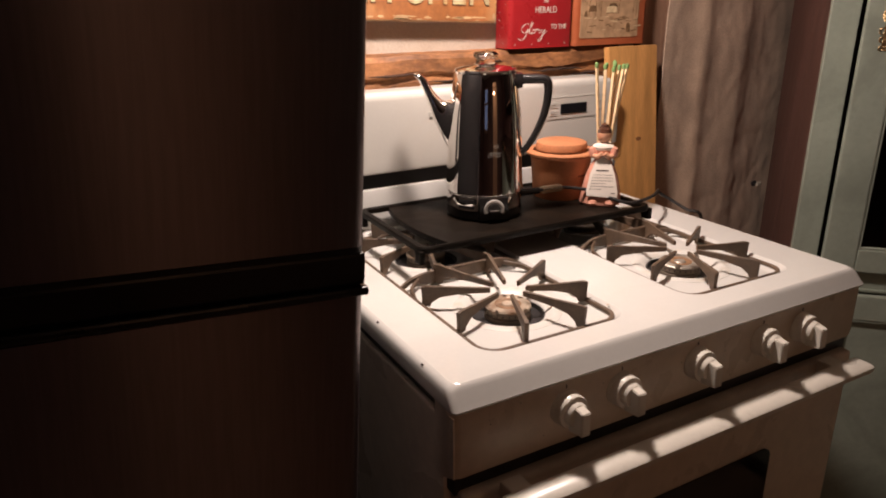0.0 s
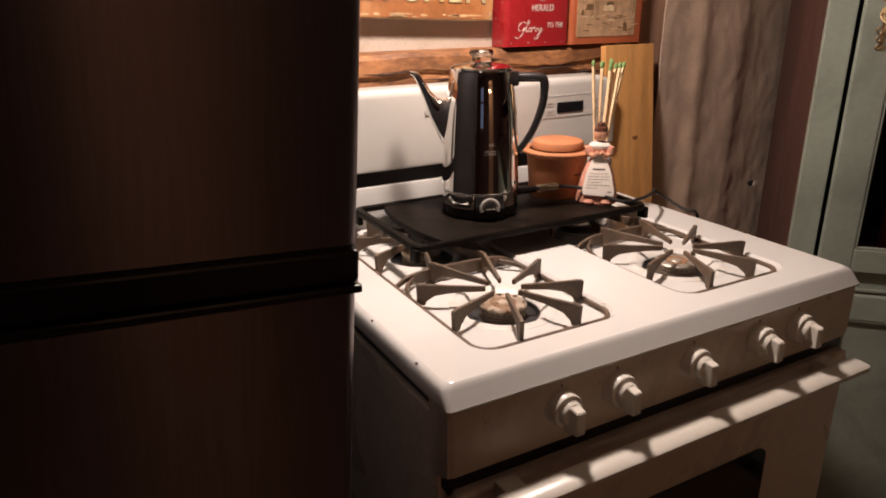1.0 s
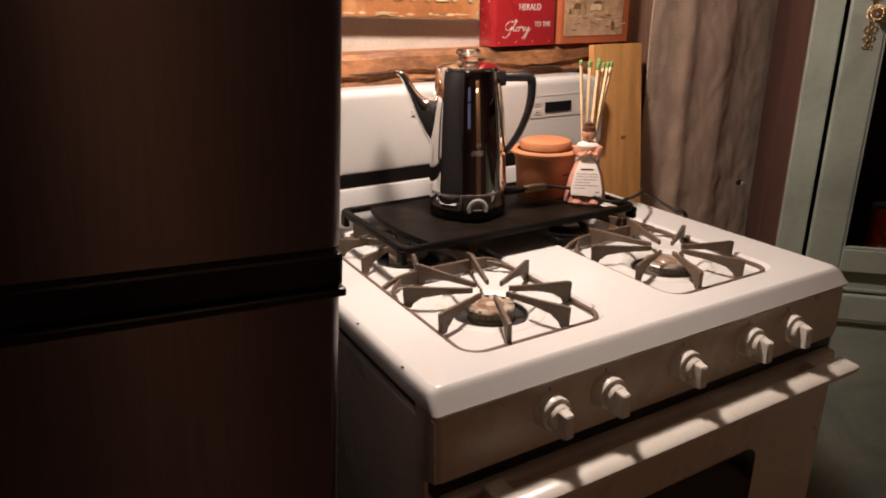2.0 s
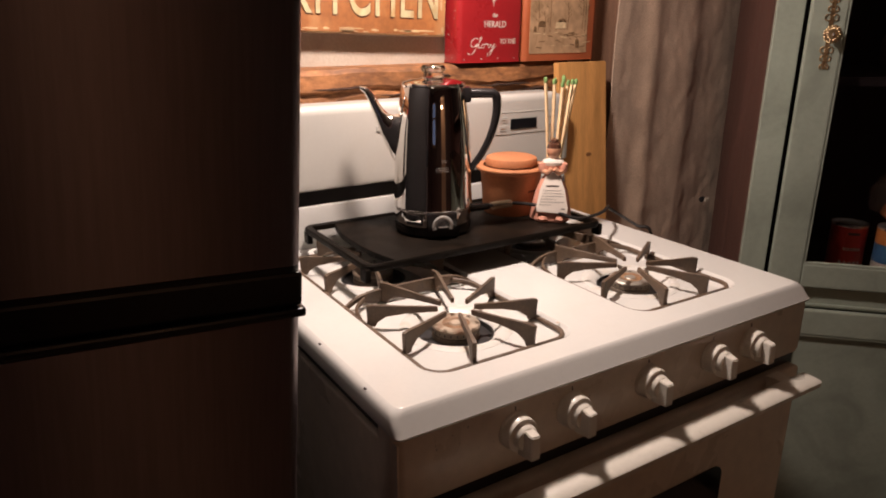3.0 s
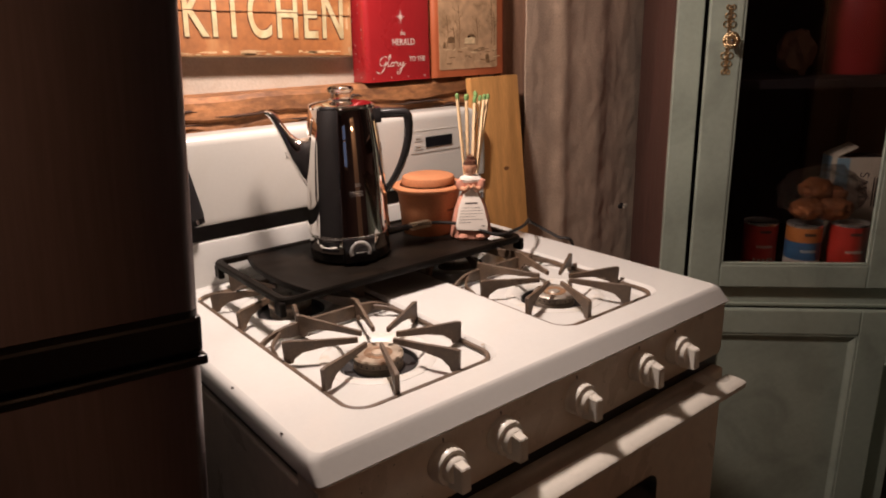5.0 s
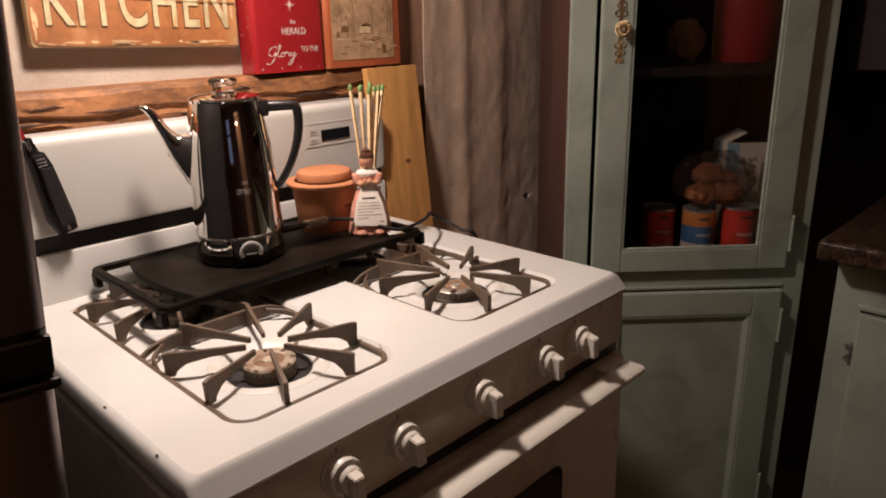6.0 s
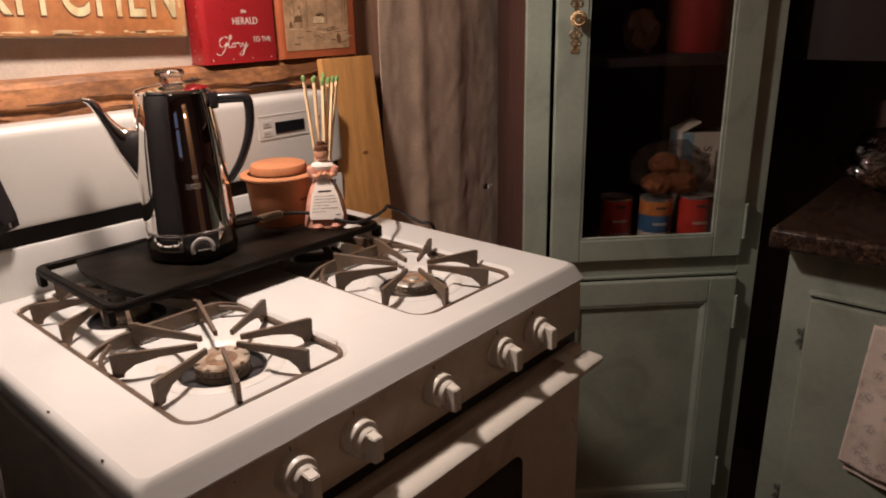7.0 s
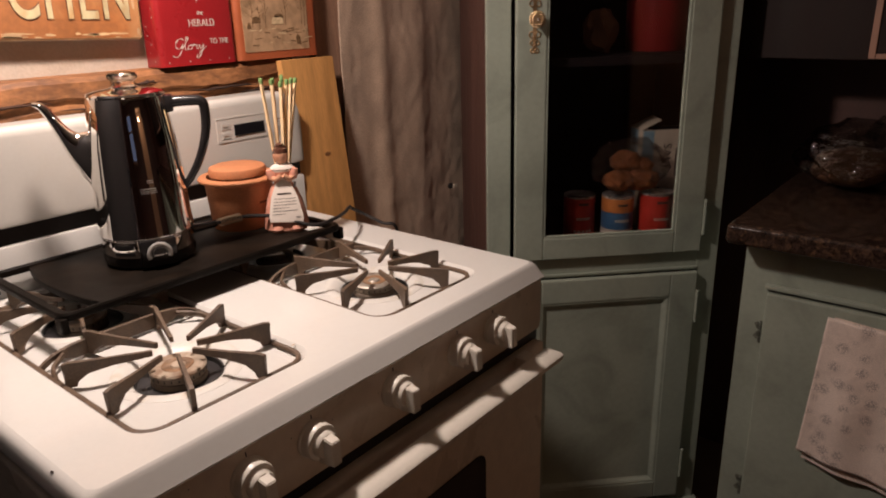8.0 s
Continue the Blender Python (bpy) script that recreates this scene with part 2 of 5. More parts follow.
# ---- shape helpers ----
def part(name, bm, mat, parent, label="", smooth=False, local=None):
    me = bpy.data.meshes.new(name)
    bm.normal_update()
    bm.to_mesh(me)
    bm.free()
    for m in (mat if isinstance(mat, (list, tuple)) else [mat]):
        me.materials.append(m)
    if smooth:
        for p in me.polygons:
            p.use_smooth = True
        me.set_sharp_from_angle(angle=radians(38))
    ob = new(name, me)
    if parent:
        ob.parent = parent
    if local is not None:
        ob.matrix_basis = local
    if label:
        ob["label"] = label
    return ob


def thing(name, at, label, category, group="", kind=""):
    ob = new(name)
    ob.empty_display_size = 0.05
    ob.matrix_basis = at
    return tagged(ob, label, category, group, kind)


def single(name, bm, mat, label, category, at=None, group="", kind="", smooth=False):
    ob = part(name, bm, mat, None, "", smooth)
    if at is not None:
        ob.matrix_basis = at
    return tagged(ob, label, category, group, kind)


def box(x0, y0, z0, x1, y1, z1, bevel=0.0, seg=2, bm=None, mat=0):
    own = bmesh.new()
    r = bmesh.ops.create_cube(own, size=1.0)
    for v in r["verts"]:
        v.co = Vector(((x0 + x1) / 2 + v.co.x * (x1 - x0), (y0 + y1) / 2 + v.co.y * (y1 - y0), (z0 + z1) / 2 + v.co.z * (z1 - z0)))
    if bevel:
        bmesh.ops.bevel(own, geom=list(own.edges), offset=bevel, segments=seg, profile=0.6, affect="EDGES")
    for f in own.faces:
        f.material_index = mat
    return merge(bm, own)


def merge(bm, own, m=None):
    if m is not None:
        own.transform(m)
    if bm is None:
        return own
    me = bpy.data.meshes.new("scratch")
    own.to_mesh(me)
    own.free()
    bm.from_mesh(me)
    bpy.data.meshes.remove(me)
    return bm


def lathe(profile, seg=32, bm=None, m=None, mat=0, mats=None):
    """Turn a profile of (radius, height) about z."""
    own = bmesh.new()
    rings = []
    for r, z in profile:
        if r < 1e-5:
            rings.append([own.verts.new((0, 0, z))])
        else:
            rings.append([own.verts.new((r * math.cos(2 * math.pi * i / seg), r * math.sin(2 * math.pi * i / seg), z)) for i in range(seg)])
    for k, (a, b) in enumerate(zip(rings, rings[1:])):
        for i in range(seg):
            j = (i + 1) % seg
            if len(a) == 1 and len(b) == 1:
                continue
            if len(a) == 1:
                f = own.faces.new((a[0], b[j], b[i]))
            elif len(b) == 1:
                f = own.faces.new((a[i], a[j], b[0]))
            else:
                f = own.faces.new((a[i], a[j], b[j], b[i]))
            f.material_index = mats[k] if mats else mat
    bmesh.ops.recalc_face_normals(own, faces=own.faces)
    return merge(bm, own, m)


def smooth_path(points, steps=8):
    """A Catmull-Rom line through the points."""
    p = [Vector(q) for q in points]
    p = [2 * p[0] - p[1], *p, 2 * p[-1] - p[-2]]
    out = []
    for a, b, c, d in zip(p, p[1:], p[2:], p[3:]):
        for i in range(steps):
            t = i / steps
            out.append(0.5 * (2 * b + (c - a) * t + (2 * a - 5 * b + 4 * c - d) * t * t + (3 * b - a - 3 * c + d) * t ** 3))
    out.append(p[-2])
    return out


def tube(points, radius, seg=10, closed=False, bm=None, mat=0, flat=1.0, side=None):
    """A rod along points; radius a number or one per point; flat squeezes it across."""
    own = bmesh.new()
    pts = [Vector(q) for q in points]
    rings, n = [], len(pts)
    up = Vector((0, 0, 1))
    for i, q in enumerate(pts):
        a, b = (pts[i - 1], pts[(i + 1) % n]) if closed else (pts[max(i - 1, 0)], pts[min(i + 1, n - 1)])
        d = (b - a).normalized()
        s = Vector(side) if side else d.cross(up)
        s = s.normalized() if s.length > 1e-3 else Vector((1, 0, 0))
        u = s.cross(d)
        r = radius[i] if isinstance(radius, (list, tuple)) else radius
        rings.append([own.verts.new(q + s * (r * flat * math.cos(2 * math.pi * k / seg)) + u * (r * math.sin(2 * math.pi * k / seg))) for k in range(seg)])
    for a, b in zip(rings, rings[1:] + (rings[:1] if closed else [])):
        for k in range(seg):
            f = own.faces.new((a[k], a[(k + 1) % seg], b[(k + 1) % seg], b[k]))
            f.material_index = mat
    if not closed:
        own.faces.new(rings[0][::-1]).material_index = mat
        own.faces.new(rings[-1]).material_index = mat
    bmesh.ops.recalc_face_normals(own, faces=own.faces)
    return merge(bm, own)


def round_rect(x0, y0, x1, y1, r, seg=6):
    out = []
    for cx, cy, a in ((x1 - r, y1 - r, 0), (x0 + r, y1 - r, 90), (x0 + r, y0 + r, 180), (x1 - r, y0 + r, 270)):
        for i in range(seg + 1):
            t = radians(a + 90 * i / seg)
            out.append((cx + r * math.cos(t), cy + r * math.sin(t)))
    return out


def slab(outline, z0, z1, bm=None, m=None, mat=0, bevel=0.0):
    """A flat outline (x, y) given thickness from z0 to z1."""
    own = bmesh.new()
    low = [own.verts.new((x, y, z0)) for x, y in outline]
    top = [own.verts.new((x, y, z1)) for x, y in outline]
    n = len(outline)
    own.faces.new(low[::-1])
    cap = own.faces.new(top)
    for i in range(n):
        own.faces.new((low[i], low[(i + 1) % n], top[(i + 1) % n], top[i]))
    bmesh.ops.recalc_face_normals(own, faces=own.faces)
    if bevel:
        bmesh.ops.bevel(own, geom=list(cap.edges), offset=bevel, segments=2, profile=0.6, affect="EDGES")
    for f in own.faces:
        f.material_index = mat
    return merge(bm, own, m)


UPRIGHT = pose(0, 0, 0, 90)  # lays (x, y) outlines into the x-z plane, thickness towards -y


def letters(name, text, size, mat, parent, local, depth=0.001, shear=0.0, spacing=1.0, label="", bold=0.0):
    cu = bpy.data.curves.new(name, "FONT")
    cu.body, cu.size, cu.extrude, cu.shear, cu.space_character = text, size, depth, shear, spacing
    cu.align_x, cu.offset = "CENTER", bold
    src = new("scratch_text", cu)
    bpy.context.view_layer.update()
    me = bpy.data.meshes.new_from_object(src.evaluated_get(bpy.context.evaluated_depsgraph_get()))
    bpy.data.objects.remove(src)
    bpy.data.curves.remove(cu)
    me.materials.clear()
    me.materials.append(mat)
    ob = new(name, me)
    ob.parent = parent
    ob.matrix_basis = local
    if label:
        ob["label"] = label
    return ob


def cloth(nx, nz, place, bm=None):
    """A sheet of nx by nz cells; place(u, v) gives each point."""
    own = bmesh.new()
    g = [[own.verts.new(place(i / nx, j / nz)) for i in range(nx + 1)] for j in range(nz + 1)]
    for j in range(nz):
        for i in range(nx):
            own.faces.new((g[j][i], g[j][i + 1], g[j + 1][i + 1], g[j + 1][i]))
    return merge(bm, own)

# ---- the room ----
WALL_Y, RIGHT_X, LEFT_X, BACK_Y, HIGH = 0.70, 1.80, -1.9, -2.6, 2.40
single("floor", box(LEFT_X - 0.1, -5.1, -0.05, RIGHT_X + 0.1, WALL_Y + 0.1, 0.0), FLOOR, "dark brown worn floor boards", "floor", kind="structure")
bm = box(LEFT_X - 0.1, BACK_Y - 0.1, HIGH, RIGHT_X + 0.1, WALL_Y + 0.1, HIGH + 0.06)
box(-0.90, -5.1, HIGH, RIGHT_X + 0.1, BACK_Y - 0.1, HIGH + 0.06, bm=bm)
single("ceiling", bm, CEILING, "plain dim plaster ceiling", "ceiling", kind="structure")
single("wall_north", box(LEFT_X, WALL_Y, 0, 0.90, WALL_Y + 0.1, HIGH), PLASTER, "rough white plaster wall behind the stove", "wall", kind="structure")
single("wall_north_boards", box(0.90, WALL_Y, 0, RIGHT_X, WALL_Y + 0.1, HIGH), BROWN_WALL, "dark brown boarded wall behind the curtain", "wall", kind="structure")
single("wall_east", box(RIGHT_X, BACK_Y, 0, RIGHT_X + 0.1, WALL_Y + 0.1, HIGH), BROWN_WALL, "dark brown boarded wall above the counter", "wall", kind="structure")
single("wall_west", box(LEFT_X - 0.1, BACK_Y - 0.1, 0, LEFT_X, WALL_Y + 0.1, HIGH), BROWN_WALL, "dark brown boarded wall", "wall", kind="structure")
# open doorway, and a window on the dusk beside it
DOOR0, DOOR1, WIN0, WIN1 = -0.02, 0.68, -1.72, -1.02
bm = box(LEFT_X, BACK_Y - 0.1, 0, WIN0, BACK_Y, HIGH)
box(WIN0, BACK_Y - 0.1, 0, WIN1, BACK_Y, 0.95, bm=bm)
box(WIN0, BACK_Y - 0.1, 1.95, WIN1, BACK_Y, HIGH, bm=bm)
box(WIN1, BACK_Y - 0.1, 0, DOOR0, BACK_Y, HIGH, bm=bm)
box(DOOR1, BACK_Y - 0.1, 0, RIGHT_X + 0.1, BACK_Y, HIGH, bm=bm)
box(DOOR0, BACK_Y - 0.1, 2.05, DOOR1, BACK_Y, HIGH, bm=bm)
single("wall_south", bm, BROWN_WALL, "dark brown wall with an open doorway and a window", "wall", kind="structure")
bm = box(-0.90, -5.1, 0, RIGHT_X + 0.1, -5.0, HIGH)
box(RIGHT_X, -5.0, 0, RIGHT_X + 0.1, BACK_Y - 0.1, HIGH, bm=bm)
box(-0.90, -5.0, 0, -0.80, BACK_Y - 0.1, HIGH, bm=bm)
single("wall_next_room", bm, PLASTER, "pale plain walls of the next room", "wall", kind="structure")
win = thing("window_1", pose(0, 0, 0), "plain window with a dim blue dusk outside", "window", kind="structure")
for a in ((WIN0, 0.95, WIN0 + 0.05, 1.95), (WIN1 - 0.05, 0.95, WIN1, 1.95), (WIN0 + 0.05, 0.95, WIN1 - 0.05, 1.0), (WIN0 + 0.05, 1.9, WIN1 - 0.05, 1.95), (WIN0 + 0.05, 1.43, WIN1 - 0.05, 1.47)):
    part("window_frame", box(a[0], BACK_Y - 0.07, a[1], a[2], BACK_Y - 0.03, a[3], bevel=0.003), CASING, win)
sheet = part("pane", box(WIN0 + 0.045, BACK_Y - 0.052, 0.995, WIN1 - 0.045, BACK_Y - 0.048, 1.905), CLEAR, win)
sheet.visible_shadow = False

# rustic ledge along the wall, uneven edges
def ledge():
    own = bmesh.new()
    nx = 60
    x0, x1 = -0.30, 0.80
    rows = []
    for i in range(nx + 1):
        x = x0 + (x1 - x0) * i / nx
        w = 0.009 * noise.noise((x * 7, 0.3, 0)) + 0.005 * noise.noise((x * 31, 1.3, 0))
        f = 0.646 + 0.005 * noise.noise((x * 9, 2.0, 0)) + 0.002 * noise.noise((x * 40, 5.0, 0))
        low = 1.150 + 0.008 * noise.noise((x * 6, 4.0, 1))
        prof = [(WALL_Y, 1.224), (f + 0.008, 1.2225 + w * 0.3), (f, 1.214 + w * 0.4), (f - 0.001, 1.190 + w),
                (f + 0.007, 1.184 + w), (f + 0.004, 1.170 + w), (f + 0.006, low), (WALL_Y, low)]
        rows.append([own.verts.new((x, y, z)) for y, z in prof])
    for a, b in zip(rows, rows[1:]):
        for k in range(len(a)):
            own.faces.new((a[k], b[k], b[(k + 1) % len(a)], a[(k + 1) % len(a)]))
    own.faces.new(rows[0][::-1])
    own.faces.new(rows[-1])
    bmesh.ops.recalc_face_normals(own, faces=own.faces)
    return own


shelf_ob = single("wooden_ledge", ledge(), RUSTIC, "rough reddish-brown live-edge wooden ledge fixed along the wall", "ledge", kind="structure")
rnd = random.Random(5)
for x, z, ln in ((0.02, 1.176, 0.15), (0.19, 1.187, 0.11), (0.31, 1.172, 0.20), (0.55, 1.180, 0.16), (0.10, 1.199, 0.06), (0.44, 1.203, 0.05), (0.66, 1.168, 0.10)):
    line = [(x + ln * k / 9, 0.6455 + 0.004 * noise.noise(((x + ln * k / 9) * 9, 2.0, 0)), z + 0.004 * noise.noise((x + k * 0.6, 3.1, 0)) + rnd.uniform(-0.0008, 0.0008)) for k in range(10)]
    part("crack", tube(line, [0.0004 + 0.0030 * math.sin(math.pi * k / 9) * rnd.uniform(0.5, 1.0) for k in range(10)], 6, flat=1.6), CRACK, shelf_ob, "dark split in the wood")
single("window_casing", box(0.885, 0.672, 0.0, 0.985, WALL_Y - 0.001, HIGH, bevel=0.004), CASING, "dark stained upright window casing board", "trim", kind="structure")


# ---- the stove ----
stove = thing("gas_stove", pose(0, 0, 0), "white enamel four-burner gas stove with a high backguard, slightly stained", "stove")
SX = 0.758
TOP = 0.913
BURNERS = [(0.201, 0.192), (0.200, 0.445), (0.548, 0.192), (0.548, 0.445)]
WELLS = [(0.081, 0.062, 0.3165, 0.574), (0.431, 0.062, 0.665, 0.574)]


def ring(own, pts, z):
    return [own.verts.new((x, y, z)) for x, y in pts]


def bridge(own, a, b):
    n = len(a)
    for i in range(n):
        own.faces.new((a[i], a[(i + 1) % n], b[(i + 1) % n], b[i]))


def cooktop():
    own = bmesh.new()
    loops = []
    # rim from the flat top outwards and down; the front rolls over further than the sides
    steps = [(0.012, 0.0215, 0.013, TOP), (0.0095, 0.0195, 0.0125, TOP - 0.0008), (0.006, 0.0172, 0.012, TOP - 0.0026), (0.0025, 0.0142, 0.010, TOP - 0.0065), (0.0006, 0.004, 0.009, TOP - 0.0195), (0.0, 0.0005, 0.008, TOP - 0.0235), (0.0004, 0.001, 0.008, TOP - 0.0260), (0.004, 0.006, 0.006, TOP - 0.0265)]
    for side, front, r, z in steps:
        loops.append(ring(own, round_rect(side, front, SX - side, 0.598, r, 5), z))
    for a, b in zip(loops, loops[1:]):
        bridge(own, a, b)
    edges = [own.edges.get((loops[0][i], loops[0][(i + 1) % len(loops[0])])) for i in range(len(loops[0]))]
    for x0, y0, x1, y1 in WELLS:
        holes = []
        for inset, z, r in ((0, TOP, 0.034), (0.002, TOP - 0.0015, 0.033), (0.007, TOP - 0.008, 0.030), (0.010, TOP - 0.0115, 0.027), (0.020, TOP - 0.014, 0.022)):
            holes.append(ring(own, round_rect(x0 + inset, y0 + inset, x1 - inset, y1 - inset, r, 7), z))
        for a, b in zip(holes, holes[1:]):
            bridge(own, a, b)
        edges += [own.edges.get((holes[0][i], holes[0][(i + 1) % len(holes[0])])) for i in range(len(holes[0]))]
        # floor of the recess with a round opening under each burner
        inner = [own.edges.get((holes[-1][i], holes[-1][(i + 1) % len(holes[-1])])) for i in range(len(holes[-1]))]
        for cx, cy in BURNERS:
            if x0 < cx < x1:
                prof = [(0.078, TOP - 0.014), (0.074, TOP - 0.0124), (0.066, TOP - 0.0124), (0.058, TOP - 0.0185), (0.0535, TOP - 0.0225)]
                rr = [ring(own, [(cx + r * math.cos(2 * math.pi * i / 40), cy + r * math.sin(2 * math.pi * i / 40)) for i in range(40)], z) for r, z in prof]
                for a, b in zip(rr, rr[1:]):
                    bridge(own, a, b)
                inner += [own.edges.get((rr[0][i], rr[0][(i + 1) % 40])) for i in range(40)]
        bmesh.ops.triangle_fill(own, use_beauty=True, edges=inner)
    bmesh.ops.triangle_fill(own, use_beauty=True, edges=edges)
    bmesh.ops.recalc_face_normals(own, faces=own.faces)
    up = max((f for f in own.faces), key=lambda f: f.calc_area())
    if up.normal.z < 0:
        bmesh.ops.reverse_faces(own, faces=own.faces)
    return own


top_ob = part("cooktop", cooktop(), ENAMEL, stove, smooth=True)
# a crease all round the flat sheet, as pressed
seen = {}
for f in top_ob.data.polygons:
    for k in f.edge_keys:
        seen.setdefault(k, []).append(f.normal.z > 0.99999)
for e in top_ob.data.edges:
    if len(set(seen.get(e.key, ()))) == 2:
        e.use_edge_sharp = True
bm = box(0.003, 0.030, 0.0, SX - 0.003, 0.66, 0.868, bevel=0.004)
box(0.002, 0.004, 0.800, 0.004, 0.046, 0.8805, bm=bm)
part("body", bm, ENAMEL_SHADED, stove, "white side panels with a dark seam")
# near-black box paints the shadow under the cooktop lip
part("seam", box(0.010, 0.046, 0.8670, SX - 0.010, 0.655, 0.8865), BLACK_GAP, stove, "near-black filler standing in for the shadow gap")

# control panel with a soft lower edge
own = bmesh.new()
prof = [(0.008, 0.8865), (0.004, 0.8835), (0.003, 0.876), (0.003, 0.808), (0.006, 0.797), (0.016, 0.791), (0.045, 0.790), (0.045, 0.8865)]
rows = []
for x, q in ((0.001, 0.012), (0.006, 0.003), (0.012, 0.0), (SX - 0.012, 0.0), (SX - 0.006, 0.003), (SX - 0.001, 0.012)):
    rows.append([own.verts.new((x, min(y + q, 0.045), z)) for y, z in prof])
for a, b in zip(rows, rows[1:]):
    for k in range(len(a)):
        own.faces.new((a[k], b[k], b[(k + 1) % len(a)], a[(k + 1) % len(a)]))
own.faces.new(rows[0][::-1])
own.faces.new(rows[-1])
bmesh.ops.recalc_face_normals(own, faces=own.faces)
panel = part("control_panel", own, ENAMEL_SHADED, stove, smooth=True)
part("vent_gap", box(0.008, 0.012, 0.770, SX - 0.008, 0.03, 0.795), BLACK_GAP, stove, "black vent gap above the oven door")


def knob(x, z):
    """Stepped round skirt and hub with an upright tapered blade."""
    k = part("knob", lathe([(0.0, -0.001), (0.0235, -0.001), (0.0235, 0.003), (0.0222, 0.0045), (0.0220, 0.0150), (0.0210, 0.0172), (0.0165, 0.0176), (0.0158, 0.0186), (0.0155, 0.0240), (0.0140, 0.0262), (0.0, 0.0265)], 40), PLASTIC, panel, smooth=True, local=pose(x, 0.0030, z, 90))
    own = bmesh.new()
    pts = [(-0.0075, -0.0235, 0.016), (0.0075, -0.0235, 0.016), (0.0075, 0.0150, 0.016), (-0.0075, 0.0150, 0.016),
           (-0.0066, -0.0200, 0.041), (0.0066, -0.0200, 0.041), (0.0066, 0.0105, 0.040), (-0.0066, 0.0105, 0.040)]
    v = [own.verts.new(p) for p in pts]
    for f in ((0, 3, 2, 1), (4, 5, 6, 7), (0, 1, 5, 4), (1, 2, 6, 5), (2, 3, 7, 6), (3, 0, 4, 7)):
        own.faces.new([v[i] for i in f])
    bmesh.ops.bevel(own, geom=list(own.edges), offset=0.0012, segments=2, affect="EDGES")
    part("grip", own, PLASTIC, k, smooth=True)
    part("mark", box(x - 0.0005, 0.0022, z + 0.0250, x + 0.0005, 0.006, z + 0.0300), INK, panel)


for kx in (0.160, 0.249, 0.386, 0.520, 0.608):
    knob(kx, 0.8500)

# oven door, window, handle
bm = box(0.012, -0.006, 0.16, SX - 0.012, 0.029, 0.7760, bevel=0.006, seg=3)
door = part("oven_door", bm, ENAMEL_SHADED, stove, smooth=True)
part("oven_window", slab(round_rect(0.190, 0.36, 0.572, 0.655, 0.02), 0.0065, 0.0085, m=UPRIGHT), DISPLAY, door, "dark glass oven window")
own = bmesh.new()
prof = [(-0.034, 0.777), (-0.035, 0.789), (-0.039, 0.7915), (-0.0635, 0.7900), (-0.0680, 0.7865), (-0.0675, 0.779), (-0.0635, 0.775), (-0.038, 0.773)]
rows = []
for x in (0.040, 0.045, 0.699, 0.705):
    s = 0.004 if x in (0.040, 0.705) else 0.0
    rows.append([own.verts.new((x, -0.053 + (y + 0.053) * (1 - s * 30), 0.782 + (z - 0.782) * (1 - s * 60))) for y, z in prof])
for a, b in zip(rows, rows[1:]):
    for k in range(len(a)):
        own.faces.new((a[k], b[k], b[(k + 1) % len(a)], a[(k + 1) % len(a)]))
own.faces.new(rows[0][::-1])
own.faces.new(rows[-1])
bmesh.ops.recalc_face_normals(own, faces=own.faces)
handle = part("oven_handle", own, PLASTIC, door, smooth=True)
for x in (0.075, 0.672):
    part("bracket", box(x - 0.015, -0.045, 0.755, x + 0.015, -0.004, 0.783, bevel=0.003), PLASTIC, handle)
part("drawer", box(0.012, -0.004, 0.03, SX - 0.012, 0.03, 0.15, bevel=0.006), ENAMEL_SHADED, stove)

# backguard: white strip, dark gap, and a face that leans back to a rounded top
part("back_strip", box(0.004, 0.590, 0.880, SX - 0.004, 0.612, 0.990, bevel=0.005), ENAMEL, stove, smooth=True)
part("backguard_gap", box(0.006, 0.600, 0.986, SX - 0.006, 0.628, 1.030), BLACK_GAP, stove, "black gap below the backguard")
own = bmesh.new()
prof = [(0.586, 1.019), (0.5834, 1.0215), (0.583, 1.0245), (0.583, 1.030), (0.5832, 1.060), (0.5835, 1.10), (0.5838, 1.135), (0.5838, 1.1500), (0.5840, 1.1535), (0.5855, 1.1590), (0.5890, 1.1630), (0.5940, 1.1650), (0.600, 1.1655), (0.641, 1.1655), (0.641, 1.019)]
rows = []
ENDS = ((0.0, 0.074, 0.012), (0.0035, 0.058, 0.005), (0.009, 0.040, 0.002), (0.017, 0.022, 0.001), (0.028, 0.008, 0.0), (0.042, 0.001, 0.0), (0.055, 0.0, 0.0))
for x, drop, back in (*ENDS, *((SX - x, d, b) for x, d, b in reversed(ENDS))):
    rows.append([own.verts.new((x, min(y + back, 0.641), min(z, 1.1655 - drop) if z > 1.09 else z)) for y, z in prof])
for a, b in zip(rows, rows[1:]):
    for k in range(len(a)):
        own.faces.new((a[k], b[k], b[(k + 1) % len(a)], a[(k + 1) % len(a)]))
own.faces.new(rows[0][::-1])
own.faces.new(rows[-1])
bmesh.ops.remove_doubles(own, verts=own.verts, dist=0.0002)
bmesh.ops.recalc_face_normals(own, faces=own.faces)
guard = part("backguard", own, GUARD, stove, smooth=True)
keypad = part("keypad", slab(round_rect(0.553, 1.086, 0.716, 1.130, 0.003), -0.5845, -0.5822, m=UPRIGHT), GUARD, guard, "pale keypad plate")
keypad.matrix_basis = pose(0, 0, 0)
part("plate_edge", box(0.553, 0.5816, 1.1292, 0.716, 0.5832, 1.1303), PANEL_GREY, keypad, "grey printed line")
part("clock_display", box(0.590, 0.5805, 1.0955, 0.658, 0.583, 1.1165, bevel=0.0006), DISPLAY, keypad, "black clock display")
